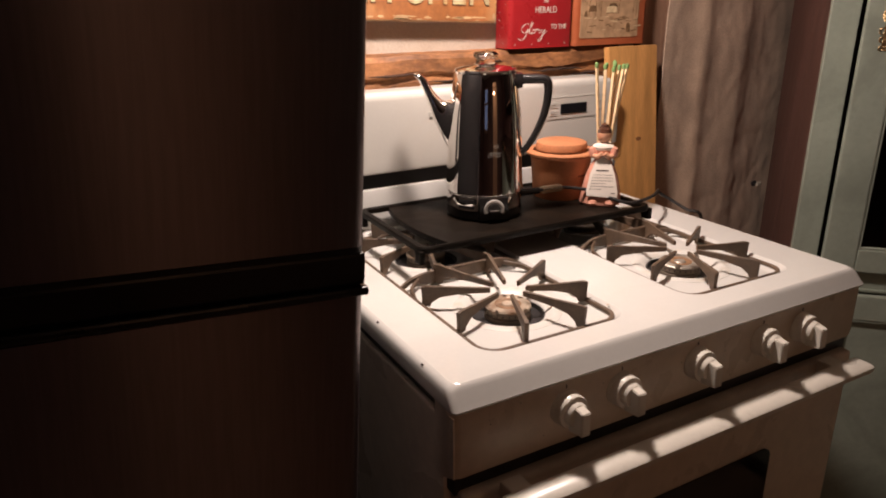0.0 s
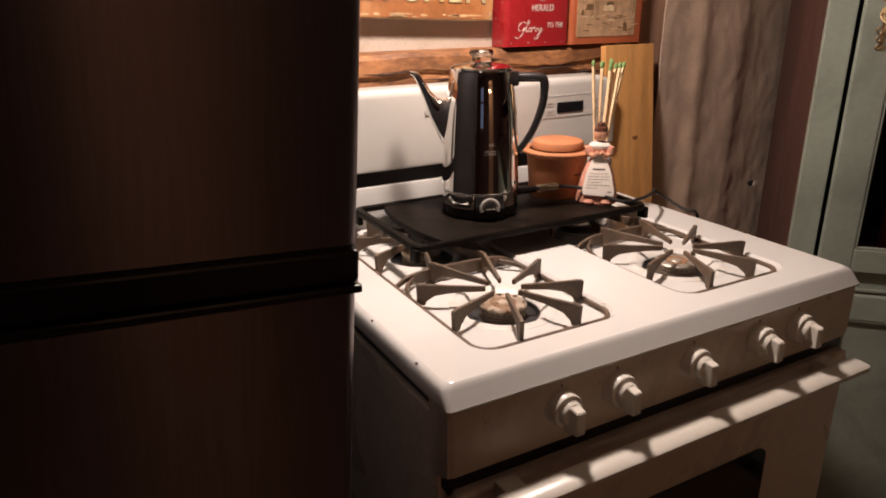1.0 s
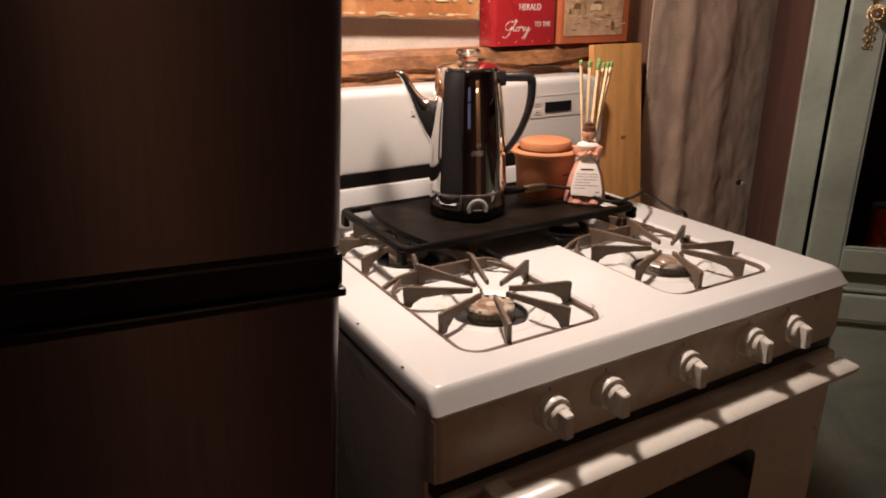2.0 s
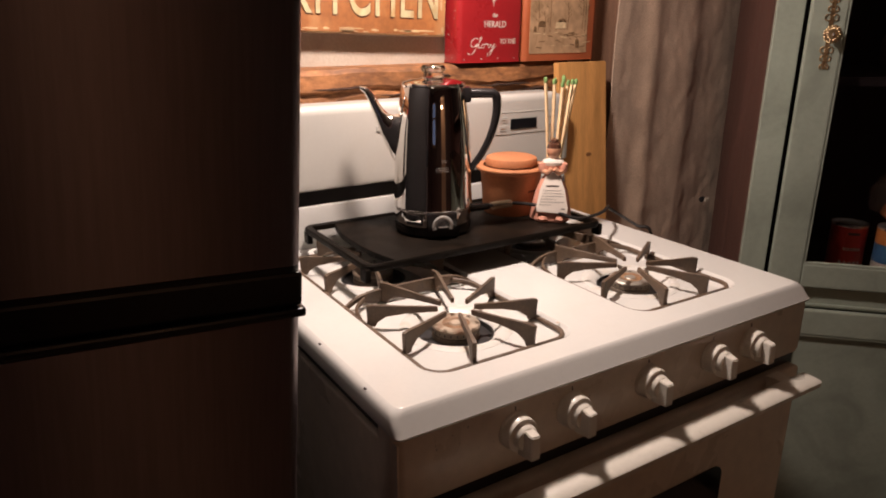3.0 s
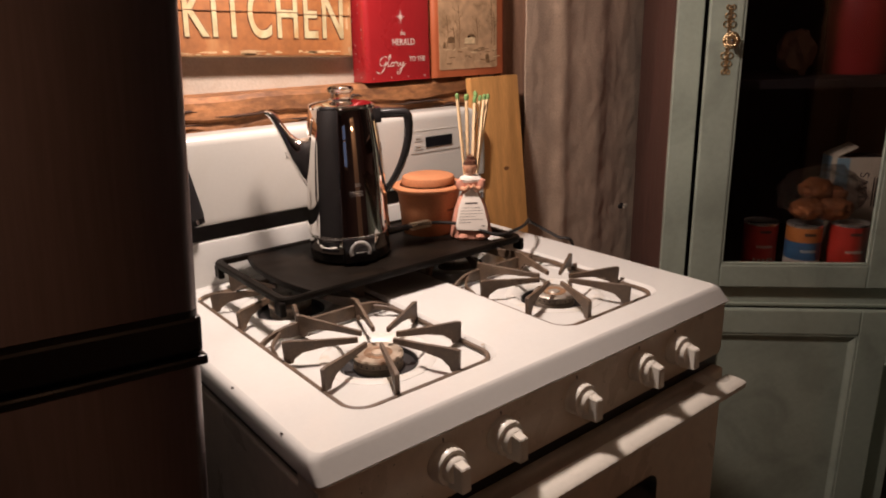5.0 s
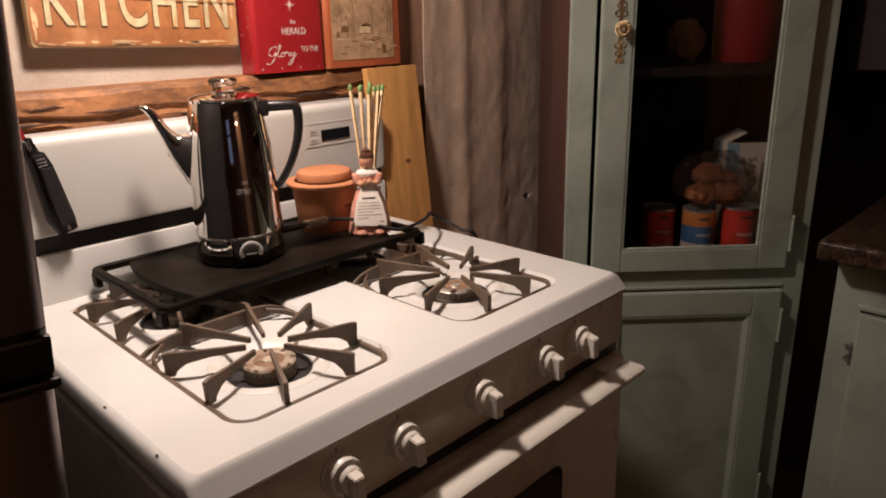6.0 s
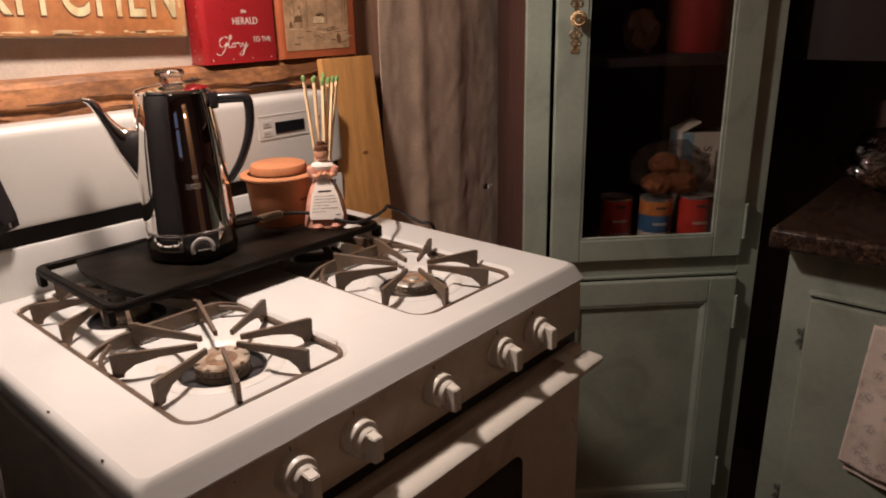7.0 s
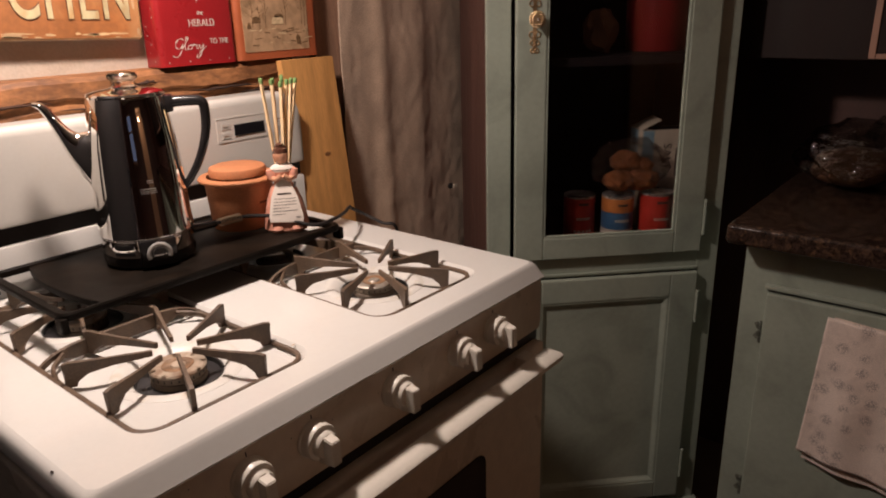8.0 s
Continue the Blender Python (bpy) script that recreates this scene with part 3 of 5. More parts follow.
for i, (x, z) in enumerate(((0.562, 1.113), (0.562, 1.096), (0.686, 1.113), (0.686, 1.096))):
    part("key", box(x, 0.5812, z - 0.0035, x + 0.019, 0.583, z + 0.0075, bevel=0.0004), PANEL_GREY, keypad)
    part("key_mark", box(x + 0.004, 0.5807, z + 0.001, x + 0.014, 0.5816, z + 0.0022), PRINT_DARK, keypad)
part("emblem", box(0.2835, 0.5815, 1.115, 0.2920, 0.5842, 1.124), PANEL_GREY, guard, "small grey emblem")


def burner(cx, cy):
    well = part("burner_well", lathe([(0.0, TOP - 0.036), (0.0535, TOP - 0.036), (0.0540, TOP - 0.0210), (0.0515, TOP - 0.0210), (0.049, TOP - 0.029), (0.0, TOP - 0.029)], 36, m=pose(cx, cy, 0)), WELL, stove, "black burner well", True)
    head = lathe([(0.0, TOP - 0.029), (0.034, TOP - 0.029), (0.0335, TOP - 0.021), (0.031, TOP - 0.020), (0.0335, TOP - 0.018), (0.0335, TOP - 0.0120), (0.0305, TOP - 0.0115)], 36, m=pose(cx, cy, 0))
    head_ob = part("burner_head", head, HEAD, stove, "sooty aluminium burner head", True)
    for i in range(24):
        a = 2 * math.pi * i / 24
        part("flame_port", box(-0.0007, -0.0338, TOP - 0.0165, 0.0007, -0.0315, TOP - 0.0130), WELL, head_ob, local=pose(cx, cy, 0, 0, 0, math.degrees(a)))
    part("burner_cap", lathe([(0.0305, TOP - 0.0105), (0.0340, TOP - 0.0095), (0.0345, TOP - 0.0075), (0.0325, TOP - 0.0055), (0.022, TOP - 0.0050), (0.017, TOP - 0.0070), (0.010, TOP - 0.0070), (0.008, TOP - 0.0048), (0.0, TOP - 0.0045)], 36, m=pose(cx, cy, -0.0015)), *((CAP, stove, "burnt brown burner cap") if cx < 0.4 else (CAP_CLEAN, stove, "dull aluminium burner cap")), True)
    part("burnt_ring", lathe([(0.0095, TOP - 0.0072), (0.0095, TOP - 0.0066), (0.0175, TOP - 0.0066), (0.0195, TOP - 0.0056), (0.0195, TOP - 0.0075)], 30, m=pose(cx, cy, -0.0015)), BURNT, stove, "brown burnt-on ring", True)

    part("stained_bead", lathe([(0.0560, TOP - 0.0198), (0.0662, TOP - 0.0121), (0.0740, TOP - 0.0121), (0.0795, TOP - 0.0137), (0.0795, TOP - 0.0142), (0.0735, TOP - 0.0128), (0.0665, TOP - 0.0128), (0.0560, TOP - 0.0204)], 48, m=pose(cx, cy, 0)), STAINED, stove, "yellowed heat-stained enamel ring", True)


for c in BURNERS:
    burner(*c)


# ---- grates ----
FINGER_TOP = 0.932


def grate(x0, x1, label):
    y0, y1 = 0.078, 0.566
    g = thing("burner_grate", pose((x0 + x1) / 2, (y0 + y1) / 2, TOP - 0.011), label, "grate", "stove grates")
    inv = pose((x0 + x1) / 2, (y0 + y1) / 2, TOP - 0.011).inverted()
    z = TOP - 0.0072

    def add(name, bm, **k):
        bm.transform(inv)
        return part(name, bm, IRON, g, **k)

    add("frame", tube([(x, y, z) for x, y in round_rect(x0 - 0.001, y0 - 0.004, x1 + 0.002, y1, 0.028, 7)], 0.0036, 8, True), smooth=True)
    ym = (y0 + y1) / 2
    # arched bar between the two burners
    own = bmesh.new()
    sect = []
    for k in range(25):
        f = abs(k / 12 - 1)
        top = z + 0.0185 - 0.0145 * f ** 5
        low = z - 0.002 + 0.0090 * max(0.0, 1 - abs(f - 0.80) / 0.16) ** 0.7 - 0.0015 * f ** 8
        w = 0.0027 + 0.0006 * f
        x, y = x0 + (x1 - x0) * k / 24, ym - 0.004 * f ** 4
        sect.append([own.verts.new(q) for q in ((x, y - w, low), (x, y + w, low), (x, y + w * 0.9, top - 0.001), (x, y + w * 0.5, top), (x, y - w * 0.5, top), (x, y - w * 0.9, top - 0.001))])
    for q, r in zip(sect, sect[1:]):
        bridge(own, q, r)
    own.faces.new(sect[0])
    own.faces.new(sect[-1][::-1])
    bmesh.ops.recalc_face_normals(own, faces=own.faces)
    add("cross_bar", own)
    for side in (-1, 1):
        xe = x0 if side < 0 else x1
        add("brace", tube(smooth_path([(xe, ym - 0.055, z), (xe - side * 0.008, ym - 0.025, z + 0.004), (xe - side * 0.030, ym - 0.004, z + 0.008)], 6), 0.0045, 8, flat=0.6), smooth=True)
    for cx, cy in BURNERS:
        if not x0 < cx < x1:
            continue
        ya, yb = (y0, ym) if cy < ym else (ym, y1)
        hx, hy, my = (x1 - x0) / 2, (yb - ya) / 2, (ya + yb) / 2
        for k in range(8):
            a = radians(22.5 + 45 * k)
            c, s = math.cos(a), math.sin(a)
            if abs(c) > abs(s):
                foot = Vector((cx + math.copysign(hx, c), my + math.copysign(0.052, s), 0))
            else:
                foot = Vector((cx + math.copysign(0.048, c), my + math.copysign(hy, s), 0))
            tip = Vector((cx + 0.026 * c, cy + 0.026 * s, 0))
            run = tip - foot
            length = run.length
            zt, zb = FINGER_TOP, z - 0.003
            prof = [(0.0, zb), (0.0, zb + 0.012), (-0.001, zt + 0.001), (0.006, zt + 0.0025), (length * 0.5, zt + 0.0008), (length, zt), (length, zt - 0.0075), (length * 0.55, zt - 0.010), (0.026, zt - 0.0150), (0.014, zb + 0.006), (0.012, zb)]
            own = bmesh.new()
            w = 0.0026
            d = run.normalized()
            n = Vector((-d.y, d.x, 0))
            sides = []
            for sg in (-1, 1):
                sides.append([own.verts.new(foot + d * q + n * (w * sg * (1.15 if q < 0.02 else 0.9)) + Vector((0, 0, h))) for q, h in prof])
            m = len(prof)
            own.faces.new(sides[0][::-1])
            own.faces.new(sides[1])
            for i in range(m):
                own.faces.new((sides[0][i], sides[0][(i + 1) % m], sides[1][(i + 1) % m], sides[1][i]))
            bmesh.ops.recalc_face_normals(own, faces=own.faces)
            bmesh.ops.bevel(own, geom=list(own.edges), offset=0.0006, segments=1, affect="EDGES")
            add("finger", own)
    return g


grate(0.090, 0.307, "brown-black cast iron grate with radiating fingers over two burners")
grate(0.440, 0.656, "brown-black cast iron grate, partly under the griddle")

# ---- griddle ----
GX0, GX1, GY0, GY1, GZ = 0.130, 0.614, 0.328, 0.582, 0.960
griddle = thing("griddle", pose(0, 0, 0), "black seasoned cast iron griddle with loop handles across two grates", "griddle")
left = [(0.173 + 0.018 * (2 * k / 12 - 1) ** 2, GY1 - 0.006 - (GY1 - GY0 - 0.012) * k / 12) for k in range(13)]
right = [(0.571 - 0.018 * (2 * k / 12 - 1) ** 2, GY0 + 0.006 + (GY1 - GY0 - 0.012) * k / 12) for k in range(13)]
part("plate", slab(left + right, GZ - 0.014, GZ - 0.004, bevel=0.002), IRON_DARK, griddle)
own = bmesh.new()
loops = [ring(own, round_rect(GX0 + i, GY0 + j, GX1 - i, GY1 - j, 0.018 - i * 0.4, 8), z) for i, j, z in ((0.002, 0.001, GZ - 0.011), (0, 0, GZ - 0.0085), (0, 0, GZ - 0.0025), (0.0020, 0.0018, GZ), (0.0115, 0.0055, GZ), (0.0135, 0.0075, GZ - 0.0025), (0.013, 0.0080, GZ - 0.011))]
for q, r in zip(loops, loops[1:] + loops[:1]):
    bridge(own, q, r)
bmesh.ops.recalc_face_normals(own, faces=own.faces)
part("rim", own, IRON_DARK, griddle)
for x in (GX0 + 0.004, GX1 - 0.004):
    for y in (GY0 + 0.010, GY1 - 0.020):
        part("foot", box(x - 0.005, y - 0.010, FINGER_TOP + 0.0002, x + 0.005, y + 0.010, GZ - 0.006, bevel=0.003), IRON_DARK, griddle)

# ---- coffee percolator ----
PX, PY, PZ = 0.329, 0.461, GZ - 0.004
pot = thing("coffee_percolator", pose(PX, PY, PZ), "polished chrome electric percolator with black handle and base", "coffee pot")
base = lathe([(0.0, 0.0), (0.059, 0.0), (0.0665, 0.004), (0.0675, 0.012), (0.0665, 0.020), (0.0, 0.020)], 48)
part("foot_ring", base, BAKELITE, pot, "black plastic foot", True)
part("collar", lathe([(0.0660, 0.020), (0.0667, 0.0203), (0.0668, 0.0210), (0.0668, 0.0218), (0.0668, 0.0412), (0.0668, 0.0420), (0.0674, 0.0432), (0.0672, 0.0450)], 64), CHROME, pot, "chrome collar", True)
part("body", lathe([(0.0672, 0.0450), (0.0686, 0.0460), (0.0690, 0.0472), (0.06895, 0.0480), (0.0689, 0.0490), (0.0673, 0.075), (0.0661, 0.105), (0.0647, 0.140), (0.0621, 0.180), (0.0583, 0.215), (0.0538, 0.246), (0.0528, 0.249)], 96), CHROME, pot, "mirror-polished chrome body", True)
lid = part("lid", lathe([(0.0536, 0.2485), (0.0542, 0.251), (0.0525, 0.254), (0.041, 0.2575), (0.025, 0.2595), (0.020, 0.2605), (0.0195, 0.262), (0.0, 0.262)], 64), CHROME, pot, "domed chrome lid", True)
part("glass_knob", lathe([(0.0, 0.2621), (0.0160, 0.2621), (0.0162, 0.270), (0.0205, 0.2735), (0.0214, 0.2775), (0.0180, 0.2815), (0.0, 0.2835), (0.0, 0.2815), (0.016, 0.2795), (0.0188, 0.277), (0.0182, 0.2755), (0.0146, 0.272), (0.0144, 0.264), (0.0, 0.264)], 32), CLEAR, lid, "clear glass knob", True)
SPOUT = 147.0  # heading of the spout
sp = pose(0, 0, 0, 0, 0, SPOUT) @ Matrix.Translation((0.0075, 0, 0)) @ Matrix.Diagonal((0.86, 1, 1, 1))
# loft between its upper and lower edge, as (reach, height) pairs and half width
SECTIONS = [((0.046, 0.208), (0.046, 0.080), 0.019), ((0.064, 0.2005), (0.064, 0.112), 0.0175), ((0.078, 0.2010), (0.079, 0.137), 0.0155), ((0.091, 0.2115), (0.094, 0.166), 0.0130),
            ((0.102, 0.2260), (0.107, 0.198), 0.0108), ((0.111, 0.2380), (0.118, 0.222), 0.0092), ((0.121, 0.2455), (0.126, 0.2355), 0.0082), ((0.133, 0.2472), (0.1325, 0.2402), 0.0066)]
ups = smooth_path([(u[0], 0, u[1]) for u, l, w in SECTIONS], 4)
lows = smooth_path([(l[0], 0, l[1]) for u, l, w in SECTIONS], 4)
wide = smooth_path([(w, 0, 0) for u, l, w in SECTIONS], 4)
bm = bmesh.new()
rings = []
for u, l, w in zip(ups, lows, wide):
    c, h = (u + l) / 2, (u - l) / 2
    rings.append([bm.verts.new(c + h * math.cos(2 * math.pi * k / 20) + Vector((0, w.x * math.sin(2 * math.pi * k / 20), 0))) for k in range(20)])
for q, r in zip(rings, rings[1:]):
    bridge(bm, q, r)
bm.faces.new(rings[-1])
bmesh.ops.recalc_face_normals(bm, faces=bm.faces)
bm.transform(sp)
spout = part("spout", bm, CHROME, pot, "curved chrome spout", True)
bm = tube([(0.130, 0, 0.2437), (0.1340, 0, 0.2440)], [0.0028, 0.0026], 14, flat=1.6)
bm.transform(sp)
part("spout_mouth", bm, BLACK_GAP, spout)
bm = tube(smooth_path([(0.048, 0, 0.2360), (0.066, 0, 0.2365), (0.090, 0, 0.2365), (0.1035, 0, 0.2345), (0.1075, 0, 0.222), (0.1060, 0, 0.196), (0.0990, 0, 0.168), (0.0880, 0, 0.142), (0.0750, 0, 0.121), (0.0640, 0, 0.107)], 6),
          [0.0090 - 0.0035 * i / 54 for i in range(55)], 12, flat=1.15, side=(0, 1, 0))
bm.transform(pose(0, 0, 0, 0, 0, SPOUT + 180))
part("handle", bm, BAKELITE, pot, "black bakelite handle", True)
bm = box(0.049, -0.013, 0.222, 0.064, 0.013, 0.247, bevel=0.004)
bm.transform(pose(0, 0, 0, 0, 0, SPOUT + 180))
part("handle_bracket", bm, BAKELITE, pot, smooth=True)


def pot_patch(a0, a1, z0, z1, r0, r1, steps=10):
    """A thin curved plate on the pot's collar, between two headings."""
    own = bmesh.new()
    rows = []
    for i in range(steps + 1):
        a = radians(a0 + (a1 - a0) * i / steps)
        rows.append([own.verts.new((r * math.cos(a), r * math.sin(a), z)) for r, z in ((r0, z0), (r1, z0), (r1, z1), (r0, z1))])
    for q, r in zip(rows, rows[1:]):
        bridge(own, q, r)
    own.faces.new(rows[0][::-1])
    own.faces.new(rows[-1])
    bmesh.ops.recalc_face_normals(own, faces=own.faces)
    return own


# vent frame in the collar: a bright raised surround with two dark slots
vent = part("vent_frame", pot_patch(-166, -132, 0.0195, 0.0425, 0.0655, 0.0686), CHROME, pot, "bright chrome vent surround")
for z0, z1 in ((0.0328, 0.0392), (0.0232, 0.0282)):
    part("vent_slot", pot_patch(-162, -136, z0, z1, 0.0660, 0.0690), BLACK_GAP, vent, "dark vent slot")
# control box with strength dial, facing the room
DIAL = -108.0


def on_pot(bm):
    bm.transform(pose(0, 0, 0, 0, 0, DIAL))
    return bm


panel2 = part("control_box", on_pot(box(0.052, -0.026, 0.004, 0.0710, 0.026, 0.046, bevel=0.004)), BAKELITE, pot, "black control box", True)
arc = [(0.0712, 0.0150 * math.sin(radians(a)), 0.0235 + 0.0150 * math.cos(radians(a))) for a in range(-112, 113, 8)]
part("dial_ring", on_pot(tube(arc, 0.0034, 8, side=(1, 0, 0), flat=0.35)), DIAL_SILVER, panel2, "silver dial arc", True)
dial = part("dial", on_pot(lathe([(0.0, 0.0), (0.0112, 0.0), (0.0106, 0.007), (0.0, 0.0075)], 28, m=pose(0.0705, 0, 0.024, 0, 90, 0))), BAKELITE, panel2, "black dial", True)
part("dial_mark", on_pot(box(0.0778, -0.009, 0.0232, 0.0785, 0.009, 0.0246)), SILVER_PRINT, dial)
for z in (0.1150, 0.1180, 0.1210, 0.1300, 0.1330):
    own = bmesh.new()
    half = 9.5 if z < 0.127 else 4.0
    strip = []
    for i in range(9):
        a = radians(DIAL + (i - 4) / 4 * half + (0 if half > 5 else 3))
        rr = 0.0661 - 0.040 * (z - 0.105)
        strip.append([own.verts.new((q * math.cos(a), q * math.sin(a), z + h)) for q, h in ((rr - 0.001, -0.0005), (rr + 0.0005, -0.0005), (rr + 0.0005, 0.0005), (rr - 0.001, 0.0005))])
    for q, r in zip(strip, strip[1:]):
        bridge(own, q, r)
    own.faces.new(strip[0])
    own.faces.new(strip[-1][::-1])
    bmesh.ops.recalc_face_normals(own, faces=own.faces)
    part("emblem_line", own, SILVER_PRINT, pot, "thin silver emblem line")
part("socket_plug", tube([(0.064, -0.014, 0.030), (0.104, -0.026, 0.032)], [0.0075, 0.0060], 12), BAKELITE, pot, "black plug", True)

# cord with its spring
cord = thing("power_cord", pose(0, 0, 0), "black power cord with a steel spring sleeve, lying over the griddle", "cord")
P0 = Vector((PX + 0.104, PY - 0.026, PZ + 0.032))
way = smooth_path([P0, P0 + Vector((0.040, -0.012, 0.003)), (0.520, 0.395, 0.985), (0.561, 0.346, 0.9680), (0.605, 0.343, 0.9675), (0.650, 0.362, 0.9655), (0.692, 0.392, 0.962), (0.728, 0.424, 0.946), (0.752, 0.410, 0.929), (0.757, 0.372, 0.918), (0.774, 0.350, 0.905), (0.792, 0.370, 0.80), (0.80, 0.50, 0.45), (0.80, 0.60, 0.008)], 8)
part("wire", tube(way, 0.0032, 8), CORD, cord, smooth=True)
coil = []
for i in range(150):
    f = i / 149
    c = P0 + Vector((0.004, -0.001, 0.0)) + (Vector((0.036, -0.011, 0.003))) * f
    a = 2 * math.pi * 9 * f
    coil.append(c + Vector((0, 0.0062 * math.cos(a), 0.0062 * math.sin(a))))
part("spring", tube(coil, 0.0011, 6), SPRING, cord, "coiled steel spring", True)

# ---- terracotta crock ----
crock = thing("terracotta_crock", pose(0.521, 0.487, GZ - 0.004), "terracotta crock with flared rim and low domed lid", "crock")
part("pot", lathe([(0.0, 0.0), (0.049, 0.0), (0.052, 0.004), (0.0575, 0.070), (0.0590, 0.079), (0.0675, 0.084), (0.0685, 0.088), (0.0660, 0.0905), (0.054, 0.0905), (0.052, 0.010), (0.0, 0.010)], 48), TERRACOTTA, crock, smooth=True)
part("lid", lathe([(0.0, 0.0895), (0.046, 0.0895), (0.0490, 0.092), (0.0497, 0.100), (0.0475, 0.1055), (0.041, 0.108), (0.020, 0.1085), (0.0, 0.1085)], 48), TERRACOTTA, crock, "rounded terracotta lid", True)
for i, (a, w) in enumerate(((-86, 0.010), (-78, 0.006), (-70, 0.010), (-62, 0.007), (-55, 0.009))):
    part("stamp", box(0.0535, -w / 2, 0.046, 0.0561, w / 2, 0.050), TERRACOTTA_DARK, crock, local=pose(0, 0, 0, 0, 0, a))

# ---- figurine match holder, one plain mesh ----
FX, FY, FZ = 0.548, 0.398, GZ - 0.004


def figurine():
    bm = bmesh.new()
    sq = Matrix.Diagonal((1, 0.72, 1, 1))
    lathe([(0.0, 0.0), (0.040, 0.0), (0.044, 0.004), (0.0435, 0.012), (0.040, 0.035), (0.034, 0.062), (0.025, 0.085), (0.0165, 0.097), (0.015, 0.100)], 32, bm, sq, mats=[1, 1, 1, 1, 1, 1, 1, 1])
    lathe([(0.015, 0.098), (0.0185, 0.106), (0.0215, 0.118), (0.0235, 0.124), (0.0200, 0.129), (0.008, 0.133), (0.007, 0.137)], 28, bm, sq, mats=[1, 1, 0, 0, 0, 2])
    lathe([(0.007, 0.133), (0.0115, 0.137), (0.0148, 0.146), (0.0150, 0.154), (0.0125, 0.162), (0.0, 0.167)], 24, bm, mats=[2, 2, 2, 3, 3])
    lathe([(0.0, 0.140), (0.0110, 0.142), (0.0142, 0.150), (0.0140, 0.158), (0.0105, 0.165), (0.0, 0.168)], 20, bm, pose(0.001, 0.0055, 0.001), mat=3)
    lathe([(0.0, 0.1635), (0.0075, 0.165), (0.0080, 0.170), (0.0, 0.175)], 20, bm, pose(0, 0.002, 0), mat=3)
    # sleeves and folded forearms
    for s in (-1, 1):
        lathe([(0.0, -0.012), (0.009, -0.009), (0.0105, 0.0), (0.008, 0.010), (0.0, 0.013)], 16, bm, pose(s * 0.0205, -0.004, 0.113, 0, s * 14, 0), mat=1)
        tube([(s * 0.021, -0.006, 0.107), (s * 0.012, -0.018, 0.104), (s * 0.002, -0.021, 0.113)], [0.0062, 0.0058, 0.0050], 10, bm=bm, mat=2)
        lathe([(0.0, -0.010), (0.010, -0.006), (0.012, 0.0), (0.009, 0.006), (0.0, 0.008)], 14, bm, pose(s * 0.018, -0.026, 0.008), mat=1)
    # flat apron, leaning with the skirt
    ap = [(-0.031, 0.014), (0.032, 0.010), (0.0335, 0.022), (0.026, 0.060), (0.016, 0.086), (0.009, 0.098), (-0.009, 0.098), (-0.016, 0.086), (-0.026, 0.060), (-0.0325, 0.024)]
    lean = pose(0, -0.0345, 0.010, -14) @ UPRIGHT
    slab(ap, -0.001, 0.004, bm, lean, mat=0, bevel=0.0015)
    # writing on the apron as plain bars
    rnd = random.Random(4)
    slab([(-0.013, 0.0665), (0.013, 0.0665), (0.013, 0.0695), (-0.013, 0.0695)], 0.004, 0.0046, bm, lean, mat=4)
    for i in range(6):
        z = 0.058 - i * 0.0060
        x = -0.020 - 0.0012 * i
        end = (0.021 + 0.001 * i) - (0.016 if i in (3, 5) else 0.0) - (0.012 if i == 5 else 0)
        while x < end:
            w = rnd.uniform(0.002, 0.006)
            slab([(x, z), (min(x + w, end), z), (min(x + w, end), z + 0.0011), (x, z + 0.0011)], 0.004, 0.0046, bm, lean, mat=4)
            x += w + 0.0015
    slab([(0.019, 0.020), (0.027, 0.020), (0.027, 0.0216), (0.019, 0.0216)], 0.004, 0.0046, bm, lean, mat=4)
    slab([(0.020, 0.092), (0.025, 0.090), (0.023, 0.078), (0.019, 0.080)], 0.002, 0.005, bm, lean, mat=4)
    # open match pocket on the back
    lathe([(0.0, 0.060), (0.013, 0.060), (0.0155, 0.128), (0.0145, 0.128), (0.012, 0.064), (0.0, 0.064)], 20, bm, pose(0.004, 0.024, 0), mat=0)
    bm.transform(Matrix.Diagonal((0.87, 0.87, 0.87, 1)))
    return bm


single("figurine", figurine(), [GLAZE_WHITE, GLAZE_PINK, GLAZE_SKIN, GLAZE_BROWN, INK], "glazed pink and white ceramic figurine holding long matches behind", "figurine",
       pose(FX, FY, FZ, 0, 0, -38), smooth=True)


def match_stick(dx, dy, tx, ty, top):
    foot = Vector((FX + 0.014 + dx * 0.9, FY + 0.017 + dy * 0.9, FZ + 0.058))
    head = Vector((FX + 0.043 + tx, FY + 0.022 + ty, top))
    d = (head - foot)
    m = thing("match", Matrix.Translation(foot) @ d.to_track_quat("Z", "Y").to_matrix().to_4x4(), "long wooden match with a green head", "match", "long matches")
    ln = d.length
    part("stick", box(-0.0023, -0.0020, 0, 0.0023, 0.0020, ln), MATCH_WOOD, m)
    part("head", lathe([(0.0, ln - 0.008), (0.0026, ln - 0.006), (0.0036, ln - 0.002), (0.0034, ln + 0.003), (0.0, ln + 0.0055)], 12), MATCH_HEAD, m, "green match head", True)


